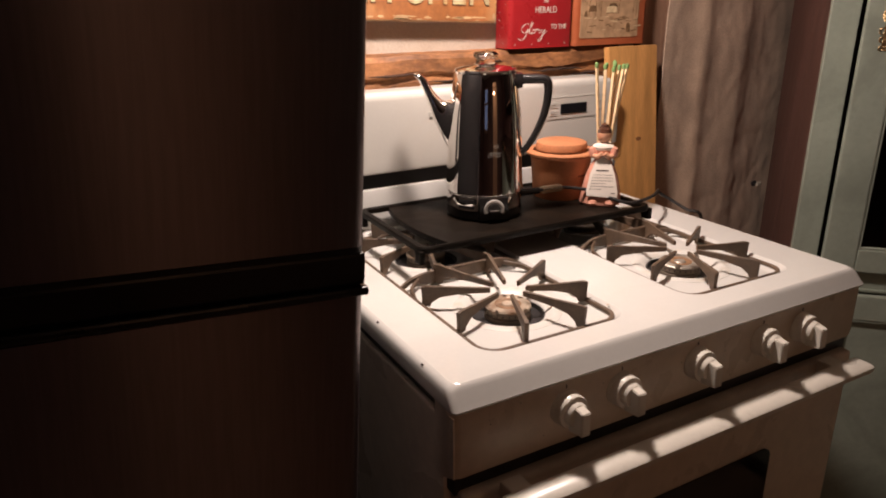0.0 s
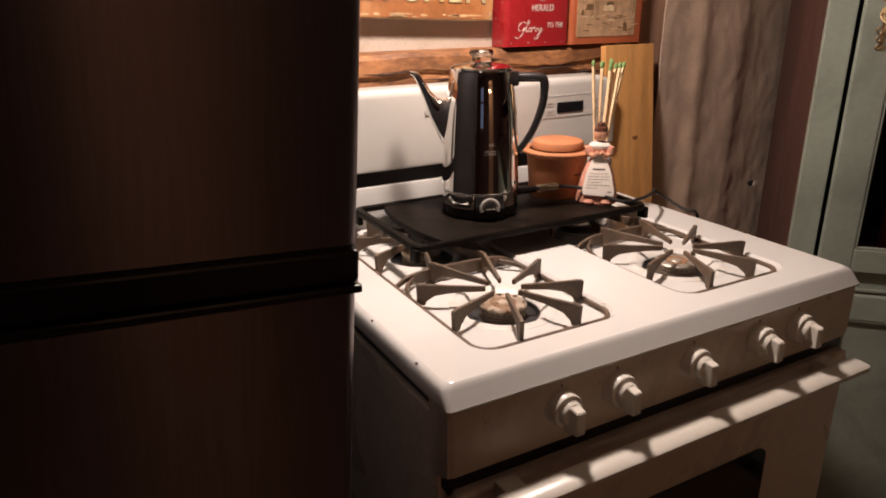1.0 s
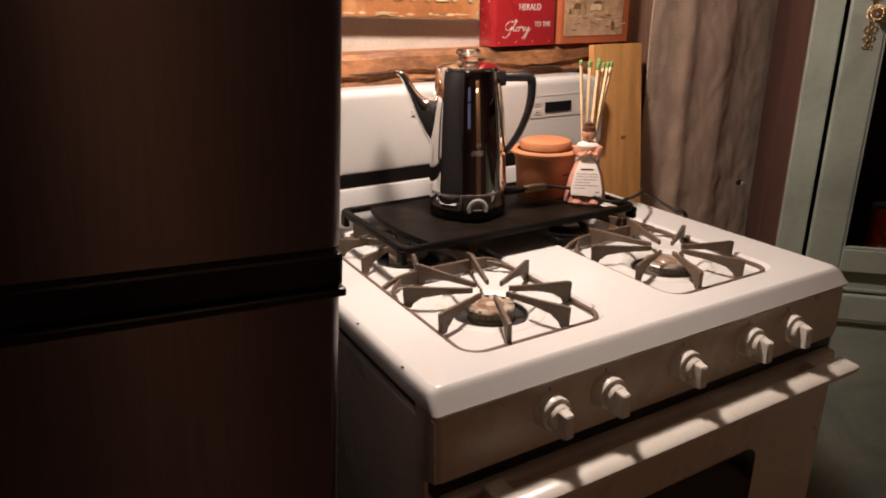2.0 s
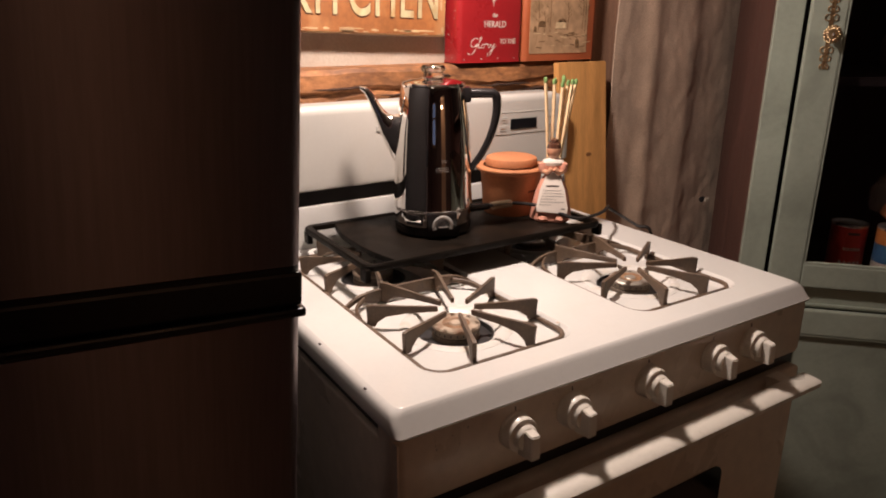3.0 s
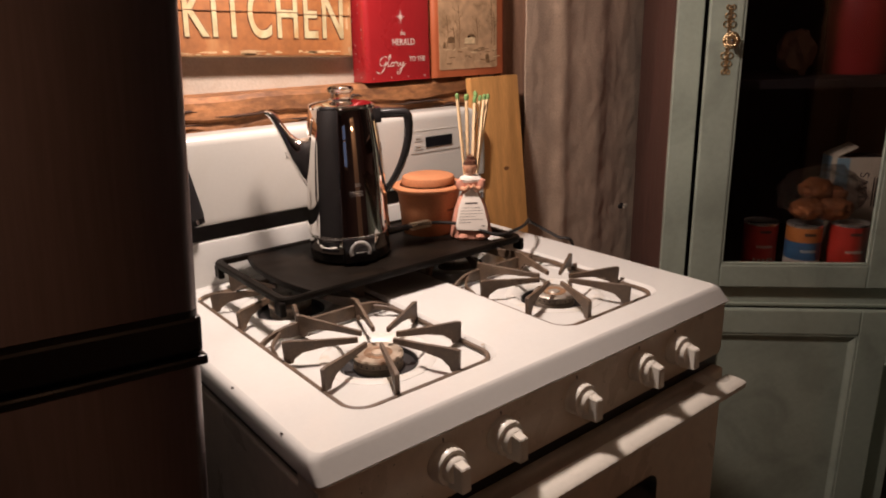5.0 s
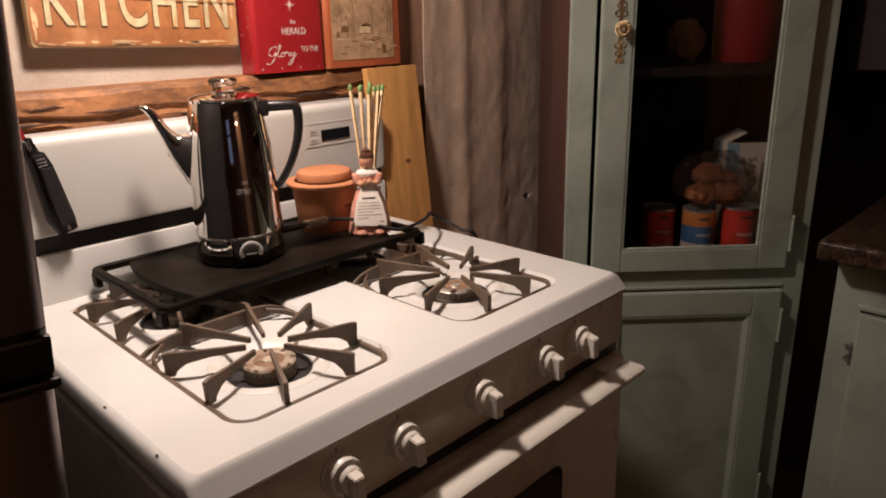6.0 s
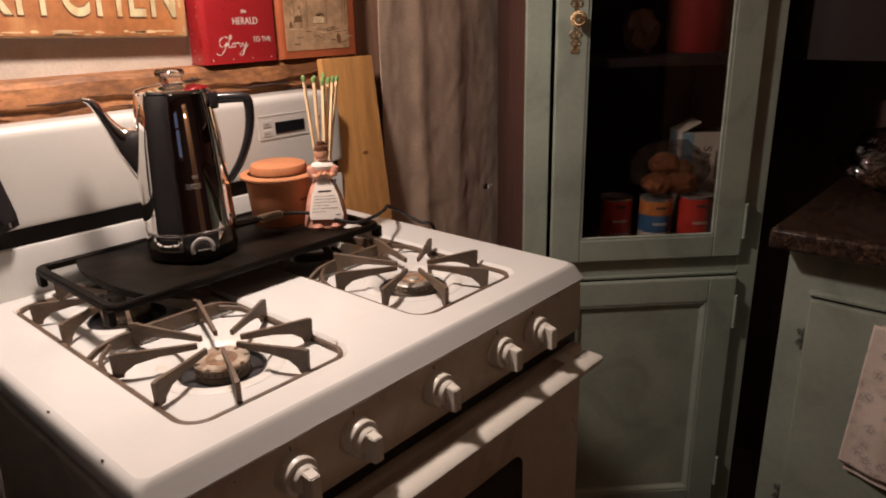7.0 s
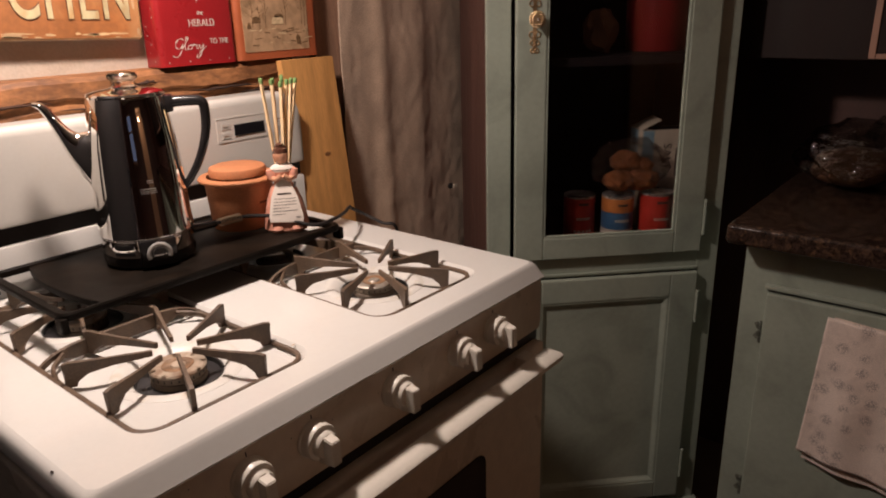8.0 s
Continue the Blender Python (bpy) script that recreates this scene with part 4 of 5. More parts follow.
for args in ((-0.007, 0.0, -0.040, 0.014, 1.207), (-0.003, 0.004, -0.016, 0.018, 1.203), (0.000, -0.004, -0.008, 0.004, 1.199), (0.003, 0.002, 0.002, 0.012, 1.206),
             (0.005, 0.005, 0.008, 0.020, 1.208), (0.007, -0.002, 0.012, 0.000, 1.203), (0.006, 0.0, 0.028, 0.008, 1.202)):
    match_stick(*args)
for args in ((0.001, 0.007, -0.010, 0.022, 1.204), (0.005, 0.005, 0.007, 0.006, 1.201)):
    match_stick(*args)

# ---- on the ledge and the wall ----
sign = thing("kitchen_sign", pose(0.3115, 0.676, 1.2815, 0, 2.0, 0), "worn orange wooden wall sign with cream lettering, hung slightly crooked", "sign")
part("board", slab(round_rect(-0.1735, 0, 0.1735, 0.181, 0.006), -0.012, 0.006, m=UPRIGHT, bevel=0.0015), SIGN_EDGE, sign, "scuffed cream edges")
part("painted_face", slab(round_rect(-0.1715, 0.003, 0.1715, 0.178, 0.012), 0.006, 0.0075, m=UPRIGHT), SIGN, sign, "scratched orange paint")
letters("lettering", "KITCHEN", 0.118, SIGN_LETTER, sign, pose(0.0020, -0.0085, 0.0345, 90) @ Matrix.Diagonal((0.576, 1, 1, 1)), 0.0012, spacing=1.12, bold=0.0012)
letters("letter_outline", "KITCHEN", 0.118, SIGN_OUTLINE, sign, pose(0.0020, -0.0078, 0.0345, 90) @ Matrix.Diagonal((0.576, 1, 1, 1)), 0.0008, spacing=1.12, label="dark brown painted outline", bold=0.0032)
for z, a, b in ((0.0755, -0.168, -0.05), (0.0765, -0.052, 0.06), (0.0745, 0.058, 0.168)):
    part("crack", box(a, -0.0103, z, b, -0.0070, z + 0.0009), SIGN_OUTLINE, sign)

rnd = random.Random(21)
for k in range(26):
    low_edge = k < 16
    x, z = (rnd.uniform(-0.165, 0.165), rnd.uniform(0.003, 0.010)) if low_edge else (rnd.choice((-0.166, 0.166)) + rnd.uniform(-0.004, 0.003), rnd.uniform(0.01, 0.15))
    w, h = (rnd.uniform(0.006, 0.030), rnd.uniform(0.0012, 0.0035)) if low_edge else (rnd.uniform(0.0012, 0.004), rnd.uniform(0.006, 0.025))
    pts = [(max(-0.170, min(0.170, x + w * math.cos(a / 9 * 6.283) * rnd.uniform(0.5, 1.0))), max(0.0035, z + h * math.sin(a / 9 * 6.283) * rnd.uniform(0.5, 1.0))) for a in range(9)]
    part("worn_patch", slab(pts, 0.0074, 0.0079, m=UPRIGHT), SIGN_EDGE, sign, "paint worn to a cream ground")

tin = thing("red_tin", pose(0.578, 0.670, 1.2255), "glossy red tin box with white festive lettering", "tin")
bm = slab(round_rect(-0.080, -0.030, 0.080, 0.028, 0.011, 5), 0.0, 0.235)
part("body", bm, RED_TIN, tin, smooth=True)
part("bottom_rim", slab(round_rect(-0.0805, -0.0305, 0.0805, 0.0285, 0.0115, 5), 0.0, 0.004), RED_DARK, tin, smooth=True)
for text, size, x, z, shear in (("the", 0.0120, 0.008, 0.0880, 0.3), ("HERALD", 0.0180, 0.009, 0.0685, 0), ("TO THE", 0.0140, 0.042, 0.0365, 0)):
    letters("lettering", text, size, WHITE_PRINT, tin, pose(x, -0.0305, z, 90) @ Matrix.Diagonal((0.82, 1, 1, 1)), 0.0004)
# the word "Glory" in a flowing script
own = bmesh.new()
for pen in ([(0.34, 0.93), (0.20, 1.02), (0.02, 0.80), (0.03, 0.50), (0.18, 0.42), (0.30, 0.60), (0.31, 0.66), (0.26, 0.25), (0.08, -0.08), (-0.10, 0.02)],
            [(0.28, 0.40), (0.44, 0.72), (0.52, 1.06), (0.45, 1.08), (0.41, 0.62), (0.45, 0.34), (0.56, 0.42)],
            [(0.64, 0.62), (0.55, 0.52), (0.57, 0.37), (0.68, 0.38), (0.71, 0.54), (0.64, 0.62), (0.76, 0.58)],
            [(0.76, 0.58), (0.83, 0.66), (0.85, 0.58), (0.92, 0.60), (0.90, 0.42), (0.98, 0.40), (1.03, 0.60)],
            [(1.03, 0.62), (1.04, 0.42), (1.13, 0.42), (1.19, 0.64), (1.15, 0.20), (1.02, -0.18), (0.92, -0.10), (1.06, 0.14), (1.34, 0.52)]):
    line = smooth_path([(-0.053 + (x + 0.10 * z) * 0.048, -0.0304, 0.0185 + z * 0.029) for x, z in pen], 5)
    tube(line, [0.00085 + 0.00045 * math.sin(i * 0.9) for i in range(len(line))], 6, bm=own)
for v in own.verts:
    v.co.y = -0.0304 + (v.co.y + 0.0304) * 0.3
part("lettering", own, WHITE_PRINT, tin, "white script lettering")
# printed star and dots
own = bmesh.new()
c = own.verts.new((0, 0, 0))
star = []
for i in range(16):
    r = (0.0125, 0.003, 0.006, 0.003)[i % 4]
    star.append(own.verts.new((r * math.sin(2 * math.pi * i / 16), r * math.cos(2 * math.pi * i / 16), 0)))
for i in range(16):
    own.faces.new((c, star[i], star[(i + 1) % 16]))
r = bmesh.ops.extrude_face_region(own, geom=list(own.faces))
bmesh.ops.translate(own, vec=(0, 0, 0.0006), verts=[v for v in r["geom"] if isinstance(v, bmesh.types.BMVert)])
part("star", own, WHITE_PRINT, tin, local=pose(0.004, -0.0302, 0.122, 90))
rnd = random.Random(3)
for i in range(4):
    part("dot", lathe([(0, 0), (0.0013, 0), (0.0013, 0.0005), (0, 0.0006)], 8), WHITE_PRINT, tin, local=pose(-0.066 + i * 0.042, -0.0302, 0.0075, 90))
for i in range(12):
    part("dot", lathe([(0, 0), (0.0010, 0), (0.0010, 0.0005), (0, 0.0006)], 8), WHITE_PRINT, tin, local=pose(-0.0802, rnd.uniform(-0.018, 0.022), 0.010 + i * 0.015, 0, -90))

frame_tin = thing("picture_tin", pose(0.760, 0.670, 1.2255), "orange-red tin box with a sepia farmyard print on its lid", "tin")
part("body", slab(round_rect(-0.098, -0.031, 0.106, 0.028, 0.012, 6), 0.0, 0.205), ORANGE_TIN, frame_tin, smooth=True)
print_ob = part("print", slab(round_rect(-0.084, 0.015, 0.078, 0.190, 0.003), 0.031, 0.0322, m=UPRIGHT), PRINT, frame_tin, "sepia landscape print")
rnd = random.Random(8)
# the farmyard: bare trees, sheds, fence and ground strokes
def stroke(pts, w, mat):
    own = bmesh.new()
    tube([(x, -0.0323, z) for x, z in pts], w, 4, bm=own, flat=1.0)
    for v in own.verts:
        v.co.y = -0.0323 + (v.co.y + 0.0323) * 0.15
    part("brush_stroke", own, mat, print_ob)


for x, h in ((-0.030, 0.085), (-0.062, 0.060), (0.062, 0.095), (0.070, 0.070), (0.020, 0.055), (-0.045, 0.045)):
    z0 = 0.062 + rnd.uniform(-0.006, 0.006)
    stroke([(x, z0), (x + 0.002, z0 + h * 0.5), (x - 0.001, z0 + h)], 0.0009, PRINT_DARK)
    for k in range(5):
        zz = z0 + h * (0.3 + 0.13 * k)
        stroke([(x, zz), (x + rnd.choice((-1, 1)) * rnd.uniform(0.008, 0.018), zz + rnd.uniform(0.006, 0.018))], 0.0004, PRINT_DARK)
for x, z, w, h in ((0.000, 0.066, 0.030, 0.012), (-0.052, 0.070, 0.022, 0.009), (0.004, 0.079, 0.024, 0.005), (-0.070, 0.060, 0.010, 0.008)):
    part("brush_stroke", slab([(x - w / 2, z), (x + w / 2, z), (x + w / 2 - 0.002, z + h), (x, z + h * 1.4), (x - w / 2 + 0.002, z + h)], 0.0322, 0.0326, m=UPRIGHT), PRINT_DARK if h < 0.011 else PRINT_LIGHT, print_ob)
    stroke([(x - w / 2, z), (x + w / 2, z)], 0.0012, PRINT_DARK)
for i in range(26):
    x, z = rnd.uniform(-0.078, 0.07), rnd.uniform(0.024, 0.058)
    stroke([(x, z), (x + rnd.uniform(0.006, 0.022), z + rnd.uniform(-0.003, 0.003))], rnd.uniform(0.0004, 0.0013), PRINT_DARK if rnd.random() < 0.6 else PRINT_LIGHT)
part("brush_stroke", slab([(0.045, 0.026), (0.056, 0.024), (0.055, 0.040), (0.049, 0.046), (0.044, 0.040)], 0.0322, 0.0326, m=UPRIGHT), PRINT_DARK, print_ob)

# black holder at the end of the backguard
clip = thing("clip_tool", pose(0.107, 0.5825, 1.022, 0, -8, 0) @ Matrix.Diagonal((1.1, 1, 1.24, 1)), "black plastic clip tool stuck upright on the stove backguard", "clip")
BODY = [(-0.008, 0.0), (0.016, 0.003), (0.0175, 0.018), (0.0125, 0.084), (0.0075, 0.100), (0.002, 0.103), (-0.001, 0.119), (-0.010, 0.121), (-0.0135, 0.104), (-0.0145, 0.060), (-0.0165, 0.020)]
part("body", slab(BODY, 0.0, 0.013, m=UPRIGHT, bevel=0.002), BAKELITE, clip)
part("front_bar", slab([(-0.003, 0.010), (0.0145, 0.012), (0.0135, 0.030), (0.0090, 0.082), (-0.0055, 0.084), (-0.0060, 0.030)], 0.0128, 0.019, m=UPRIGHT, bevel=0.002), BLACK_GAP, clip)
part("front_bar", slab([(-0.007, 0.0845), (0.0085, 0.083), (0.0045, 0.099), (-0.0085, 0.100)], 0.0128, 0.016, m=UPRIGHT, bevel=0.001), BLACK_GAP, clip)
for k in range(3):
    part("ridge", box(-0.006, -0.0166, 0.0855 + k * 0.004, 0.005, -0.0155, 0.0868 + k * 0.004), SILVER_PRINT, clip, "thin silver ridge")
part("tip", box(0.003, -0.0145, 0.004, 0.0065, -0.0125, 0.010, bevel=0.0006), WHITE_PRINT, clip, "small bright mark")
part("pin", tube([(-0.0075, -0.0145, 0.106), (-0.0085, -0.0145, 0.118)], 0.0022, 10), CHROME, clip, "bright metal pin", True)
part("cap", slab([(-0.014, 0.118), (-0.007, 0.120), (-0.008, 0.131), (-0.015, 0.130)], 0.002, 0.011, m=UPRIGHT, bevel=0.001), RED_TIN, clip, "red plastic end")

# long board leaning on the casing, standing on the floor
H = 1.224
lean = math.degrees(math.atan2(0.136, H))
plank = thing("pine_board", pose(0.819, 0.506, 0.0, -lean), "honey-coloured pine board leaning against the wall", "board")
part("board", slab(round_rect(-0.070, 0, 0.0715, H / math.cos(radians(lean)) - 0.004, 0.004), 0.0, 0.016, m=UPRIGHT, bevel=0.0015), PINE, plank)
part("knot", lathe([(0, 0), (0.0055, 0), (0.0055, 0.0006), (0, 0.0006)], 16, m=pose(0.016, -0.016, 1.022, 90) @ Matrix.Diagonal((1.5, 0.8, 1, 1))), KNOT, plank, "small dark knot")


# ---- curtain ----
def fold(u, v):
    x = 0.925 + 0.470 * u
    z = 2.10 - 1.85 * v
    d = 0.0040 * math.sin(u * 8 + 0.5 * math.sin(v * 4) + 0.6) - 0.010 * math.exp(-((u - 0.25 - 0.03 * math.sin(v * 3)) / 0.06) ** 2) - 0.004 * math.exp(-((u - 0.62 + 0.05 * v) / 0.07) ** 2)
    d += 0.007 * noise.noise((u * 3, v * 6, 0.2)) + 0.0036 * noise.noise((u * 8, v * 20, 1.7)) + 0.0017 * noise.noise((u * 18, v * 60, 4.0)) + 0.0004 * noise.noise((u * 60, v * 180, 7.0))
    return (x + 0.006 * noise.noise((u * 3, v * 4, 9.0)), 0.655 - 0.020 * (1 - u) + d * (0.7 + 0.3 * v), z)


curtain = thing("curtain", pose(0, 0, 0), "grey-brown rumpled linen curtain hanging in soft folds", "curtain")
sheet = part("cloth", cloth(190, 230, fold), LINEN, curtain, smooth=True)
sheet.modifiers.new("thick", "SOLIDIFY").thickness = 0.002
part("rod", tube([(0.90, 0.655, 2.10), (1.46, 0.655, 2.10)], 0.009, 12), CASING, curtain, smooth=True)
part("tie_button", lathe([(0, 0), (0.007, 0.001), (0.009, 0.005), (0.006, 0.008), (0, 0.009)], 16, m=pose(1.290, 0.628, 0.848, 90) @ Matrix.Diagonal((1.3, 0.9, 1, 1))), BLACK_GAP, curtain, "small dark toggle")
part("tie_tag", box(1.294, 0.616, 0.842, 1.310, 0.620, 0.852, bevel=0.001), CARD_CREAM, curtain, "small pale tag")

# ---- corner cupboard, set across the corner ----
CAB = pose(0.678, 0.678, 0, 0, 0, -45)
cab = thing("corner_cupboard", CAB, "teal painted cupboard with a glazed upper door and panelled lower door", "cupboard")
U0, U1, HT = 0.508, 1.056, 2.02
part("side_panel", box(U0, 0.018, 0.06, U0 + 0.018, 0.42, HT), BROWN_WALL, cab, "unpainted dark brown side")
part("side_panel", box(U1 - 0.018, 0.018, 0.06, U1, 0.42, HT), BROWN_WALL, cab, "unpainted dark brown side")
part("back_panel", box(U0 + 0.018, 0.400, 0.06, U1 - 0.018, 0.412, HT - 0.02), INSIDE_SHADE, cab, "back panel darkened for the shade inside")
part("top_panel", box(U0, 0.0, HT, U1, 0.42, HT + 0.025, bevel=0.003), TEAL, cab)
part("stile", box(U0, 0.0, 0.06, U0 + 0.052, 0.018, HT, bevel=0.002), TEAL, cab)
part("stile", box(U1 - 0.049, 0.0, 0.06, U1, 0.018, HT, bevel=0.002), TEAL, cab)
part("rail", box(U0 + 0.052, 0.001, 0.712, U1 - 0.049, 0.018, 0.758, bevel=0.001), TEAL, cab)
part("rail", box(U0 + 0.052, 0.001, 0.06, U1 - 0.049, 0.018, 0.095), TEAL, cab)
part("plinth", box(U0 - 0.010, -0.012, 0.0, U1 + 0.010, 0.42, 0.062, bevel=0.006, seg=3), TEAL, cab, smooth=True)
# stops and shelves carry the interior shade in their colour
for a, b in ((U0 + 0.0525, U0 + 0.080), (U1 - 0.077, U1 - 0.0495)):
    part("door_stop", box(a, 0.010, 0.096, b, 0.017, HT - 0.01), INSIDE_SHADE, cab, "door stop darkened as shade in the recess")
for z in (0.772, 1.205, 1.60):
    part("shelf", box(U0 + 0.019, 0.022, z - 0.018, U1 - 0.019, 0.399, z), INSIDE_SHADE, cab, "wooden shelf darkened for the shade inside")


def framed_door(name, u0, u1, z0, z1, stile, bottom, top, label):
    d = part(name, box(u0, -0.017, z0, u0 + stile, -0.001, z1, bevel=0.003), TEAL, cab, label)
    part("stile", box(u1 - stile, -0.017, z0, u1, -0.001, z1, bevel=0.003), TEAL, d)
    part("rail", box(u0 + stile, -0.0168, z0, u1 - stile, -0.001, z0 + bottom, bevel=0.003), TEAL, d)
    part("rail", box(u0 + stile, -0.0168, z1 - top, u1 - stile, -0.001, z1, bevel=0.003), TEAL, d)
    return d


part("rail_bead", box(U0 + 0.052, -0.004, 0.7165, U1 - 0.049, 0.001, 0.7225, bevel=0.0015), TEAL, cab)
up = framed_door("glazed_door", 0.567, 1.004, 0.764, 1.985, 0.065, 0.051, 0.070, "glazed cupboard door with teal frame")
pane = part("glass_pane", box(0.630, -0.011, 0.812, 0.941, -0.008, 1.918), PANE, up, "grey-tinted glass pane")
pane.visible_shadow = False
for (a, b, c, d) in ((0.632, 0.939, 0.815, 0.820), (0.632, 0.939, 1.910, 1.915)):
    part("bead", box(a, -0.0150, c, b, -0.0040, d, bevel=0.0015), TEAL, up)
for u in (0.632, 0.934):
    part("bead", box(u, -0.0150, 0.820, u + 0.005, -0.0040, 1.910, bevel=0.0015), TEAL, up)
low = framed_door("panelled_door", 0.567, 1.004, 0.083, 0.711, 0.064, 0.048, 0.058, "teal panelled cupboard door")
part("panel", box(0.630, -0.0065, 0.130, 0.941, -0.002, 0.654), TEAL, low)


def cove(a, b, m):
    """A sloping moulding of length b - a along x, its low edge at y = 0."""
    own = bmesh.new()
    prof = [(0.0, -0.0062), (0.004, -0.0085), (0.008, -0.0125), (0.012, -0.0150), (0.0155, -0.0150), (0.0155, -0.004), (0.0, -0.004)]
    ends = [[own.verts.new((x + (-q if x == b else q), z, q)) for q, z in ((0.0155 - p, z) for p, z in prof)] for x in (a, b)]
    bridge(own, *ends)
    own.faces.new(ends[0][::-1])
    own.faces.new(ends[1])
    bmesh.ops.recalc_face_normals(own, faces=own.faces)
    return merge(None, own, m)


for m, length in ((pose(0.6312, 0, 0.1312), 0.3086), (pose(0.9398, 0, 0.6528, 0, 180, 0), 0.3086), (pose(0.6312, 0, 0.6528, 0, 90, 0), 0.5216), (pose(0.9398, 0, 0.1312, 0, -90, 0), 0.5216)):
    part("moulding", cove(0.0, length, m), TEAL, low)
for d, z in ((up, 0.845), (up, 1.83), (low, 0.624), (low, 0.182)):
    h = part("hinge", tube([(1.0075, -0.0165, z - 0.036), (1.0075, -0.0165, z + 0.036)], 0.0042, 10), TEAL, d, "painted-over hinge", True)
    for s in (-1, 1):
        part("hinge_tip", lathe([(0, -0.003), (0.0045, -0.001), (0.0045, 0.002), (0, 0.006)], 12), TEAL, h, local=pose(1.0075, -0.0165, z + s * 0.038, 0, 0 if s > 0 else 180))
    part("hinge_leaf", box(1.0095, -0.0035, z - 0.034, 1.0260, -0.0005, z + 0.034, bevel=0.0008), TEAL, h)

# ornate knob and its fretted back plate
KU, KZ = 0.605, 1.287
plate = part("back_plate", slab(round_rect(-0.0035, -0.066, 0.0035, 0.066, 0.003), 0.0, 0.0015, m=pose(KU, -0.0172, KZ, 90)), BRASS, up, "fretted antique brass plate")
for dz, r in ((-0.030, 0.010), (-0.046, 0.008), (-0.062, 0.007), (0.030, 0.010), (0.046, 0.008), (0.062, 0.007)):
    for s in (-1, 1):
        part("fret", tube([(KU + s * r * 0.65 + r * 0.5 * math.cos(a / 12 * 2 * math.pi), -0.0182, KZ + dz + r * 0.6 * math.sin(a / 12 * 2 * math.pi)) for a in range(12)], 0.0014, 6, True), BRASS, plate)
kn = part("door_knob", lathe([(0, 0), (0.008, 0), (0.006, 0.006), (0.006, 0.012), (0.014, 0.016), (0.0165, 0.021), (0.014, 0.026), (0.006, 0.029), (0, 0.030)], 28, m=pose(KU, -0.0187, KZ, 90)), BRASS, up, "beaded antique brass knob", True)
for ringr, count, h in ((0.0150, 18, 0.0225), (0.0105, 13, 0.0265)):
    for i in range(count):
        a = 2 * math.pi * i / count
        part("bead", lathe([(0, -0.0024), (0.0021, -0.0012), (0.0024, 0), (0.0021, 0.0012), (0, 0.0024)], 8), BRASS, kn, local=pose(KU + ringr * math.cos(a), -0.0187 - h, KZ + ringr * math.sin(a), 90))
part("stud", lathe([(0, -0.003), (0.003, -0.001), (0.003, 0.001), (0, 0.003)], 12), CHROME, kn, local=pose(KU, -0.0187 - 0.0295, KZ, 90))


# ---- in the cupboard ----
def in_cab(u, v, z, turn=0):
    return CAB @ pose(u, v, z, 0, 0, turn)


def can(u, v, z, r, h, bands, label):
    c = thing("food_can", in_cab(u, v, z), label, "can", "cans in the cupboard")
    part("tin", lathe([(0, 0), (r, 0), (r, 0.003), (r - 0.001, 0.004), (r - 0.001, h - 0.004), (r, h - 0.003), (r, h), (r - 0.003, h - 0.003), (0, h - 0.003)], 32), SILVER_PRINT, c, smooth=True)
    for a, b, m in bands:
        part("label_band", lathe([(r - 0.0009, a * h), (r - 0.0003, a * h), (r - 0.0003, b * h), (r - 0.0009, b * h)], 32), m, c, smooth=True)
    for zz, w in ((0.80, 14), (0.46, 22), (0.16, 30)):
        for i in range(5):
            a = -90 + (i - 2) * w * 0.5
            part("print_bar", box(r - 0.0006, -0.003, zz * h, r + 0.0002, 0.003, zz * h + 0.006), CAN_WHITE if zz < 0.5 else INK, c, local=pose(0, 0, 0, 0, 0, a))
    return c


SH = 0.772
can(0.837, 0.085, SH, 0.038, 0.112, ((0.03, 0.30, CAN_WHITE), (0.30, 0.66, CAN_BLUE), (0.66, 0.95, CAN_ORANGE)), "soup can with blue and orange label")
can(0.928, 0.075, SH, 0.040, 0.118, ((0.03, 0.20, CAN_ORANGE), (0.20, 0.95, CAN_RED)), "food can with red label")
can(0.757, 0.130, SH, 0.038, 0.105, ((0.03, 0.95, CAN_RED),), "food can with dark red label")


def lumpy(rx, ry, rz, seed, rough=0.22, freq=2.2, sub=4):
    own = bmesh.new()
    bmesh.ops.create_icosphere(own, subdivisions=sub, radius=1.0)
    for v in own.verts:
        p = v.co.copy()
        k = 1 + rough * noise.noise(p * freq + Vector((seed, 0, 0))) + rough * 0.45 * noise.noise(p * freq * 2.7 + Vector((0, seed, 3)))
        v.co = Vector((p.x * rx * k, p.y * ry * k, rz + p.z * rz * k))
    low = min(v.co.z for v in own.verts)
    for v in own.verts:
        v.co.z -= low
    return own


bag = thing("bread_bag", in_cab(0.862, 0.085, SH + 0.1185), "clear plastic bag of brown rolls lying on cans", "bag")
for i, (x, y, z, s) in enumerate(((-0.028, -0.010, 0.004, 0.036), (0.028, -0.006, 0.002, 0.040), (-0.006, 0.012, 0.040, 0.037), (0.032, 0.010, 0.036, 0.028))):
    part("roll", lumpy(s, s * 0.85, s * 0.66, i, 0.20), BREAD, bag, smooth=True, local=pose(x, y, z))
part("wrapping", lumpy(0.088, 0.058, 0.060, 11, 0.26, 3.6), WRAP, bag, "crinkled clear plastic", True)

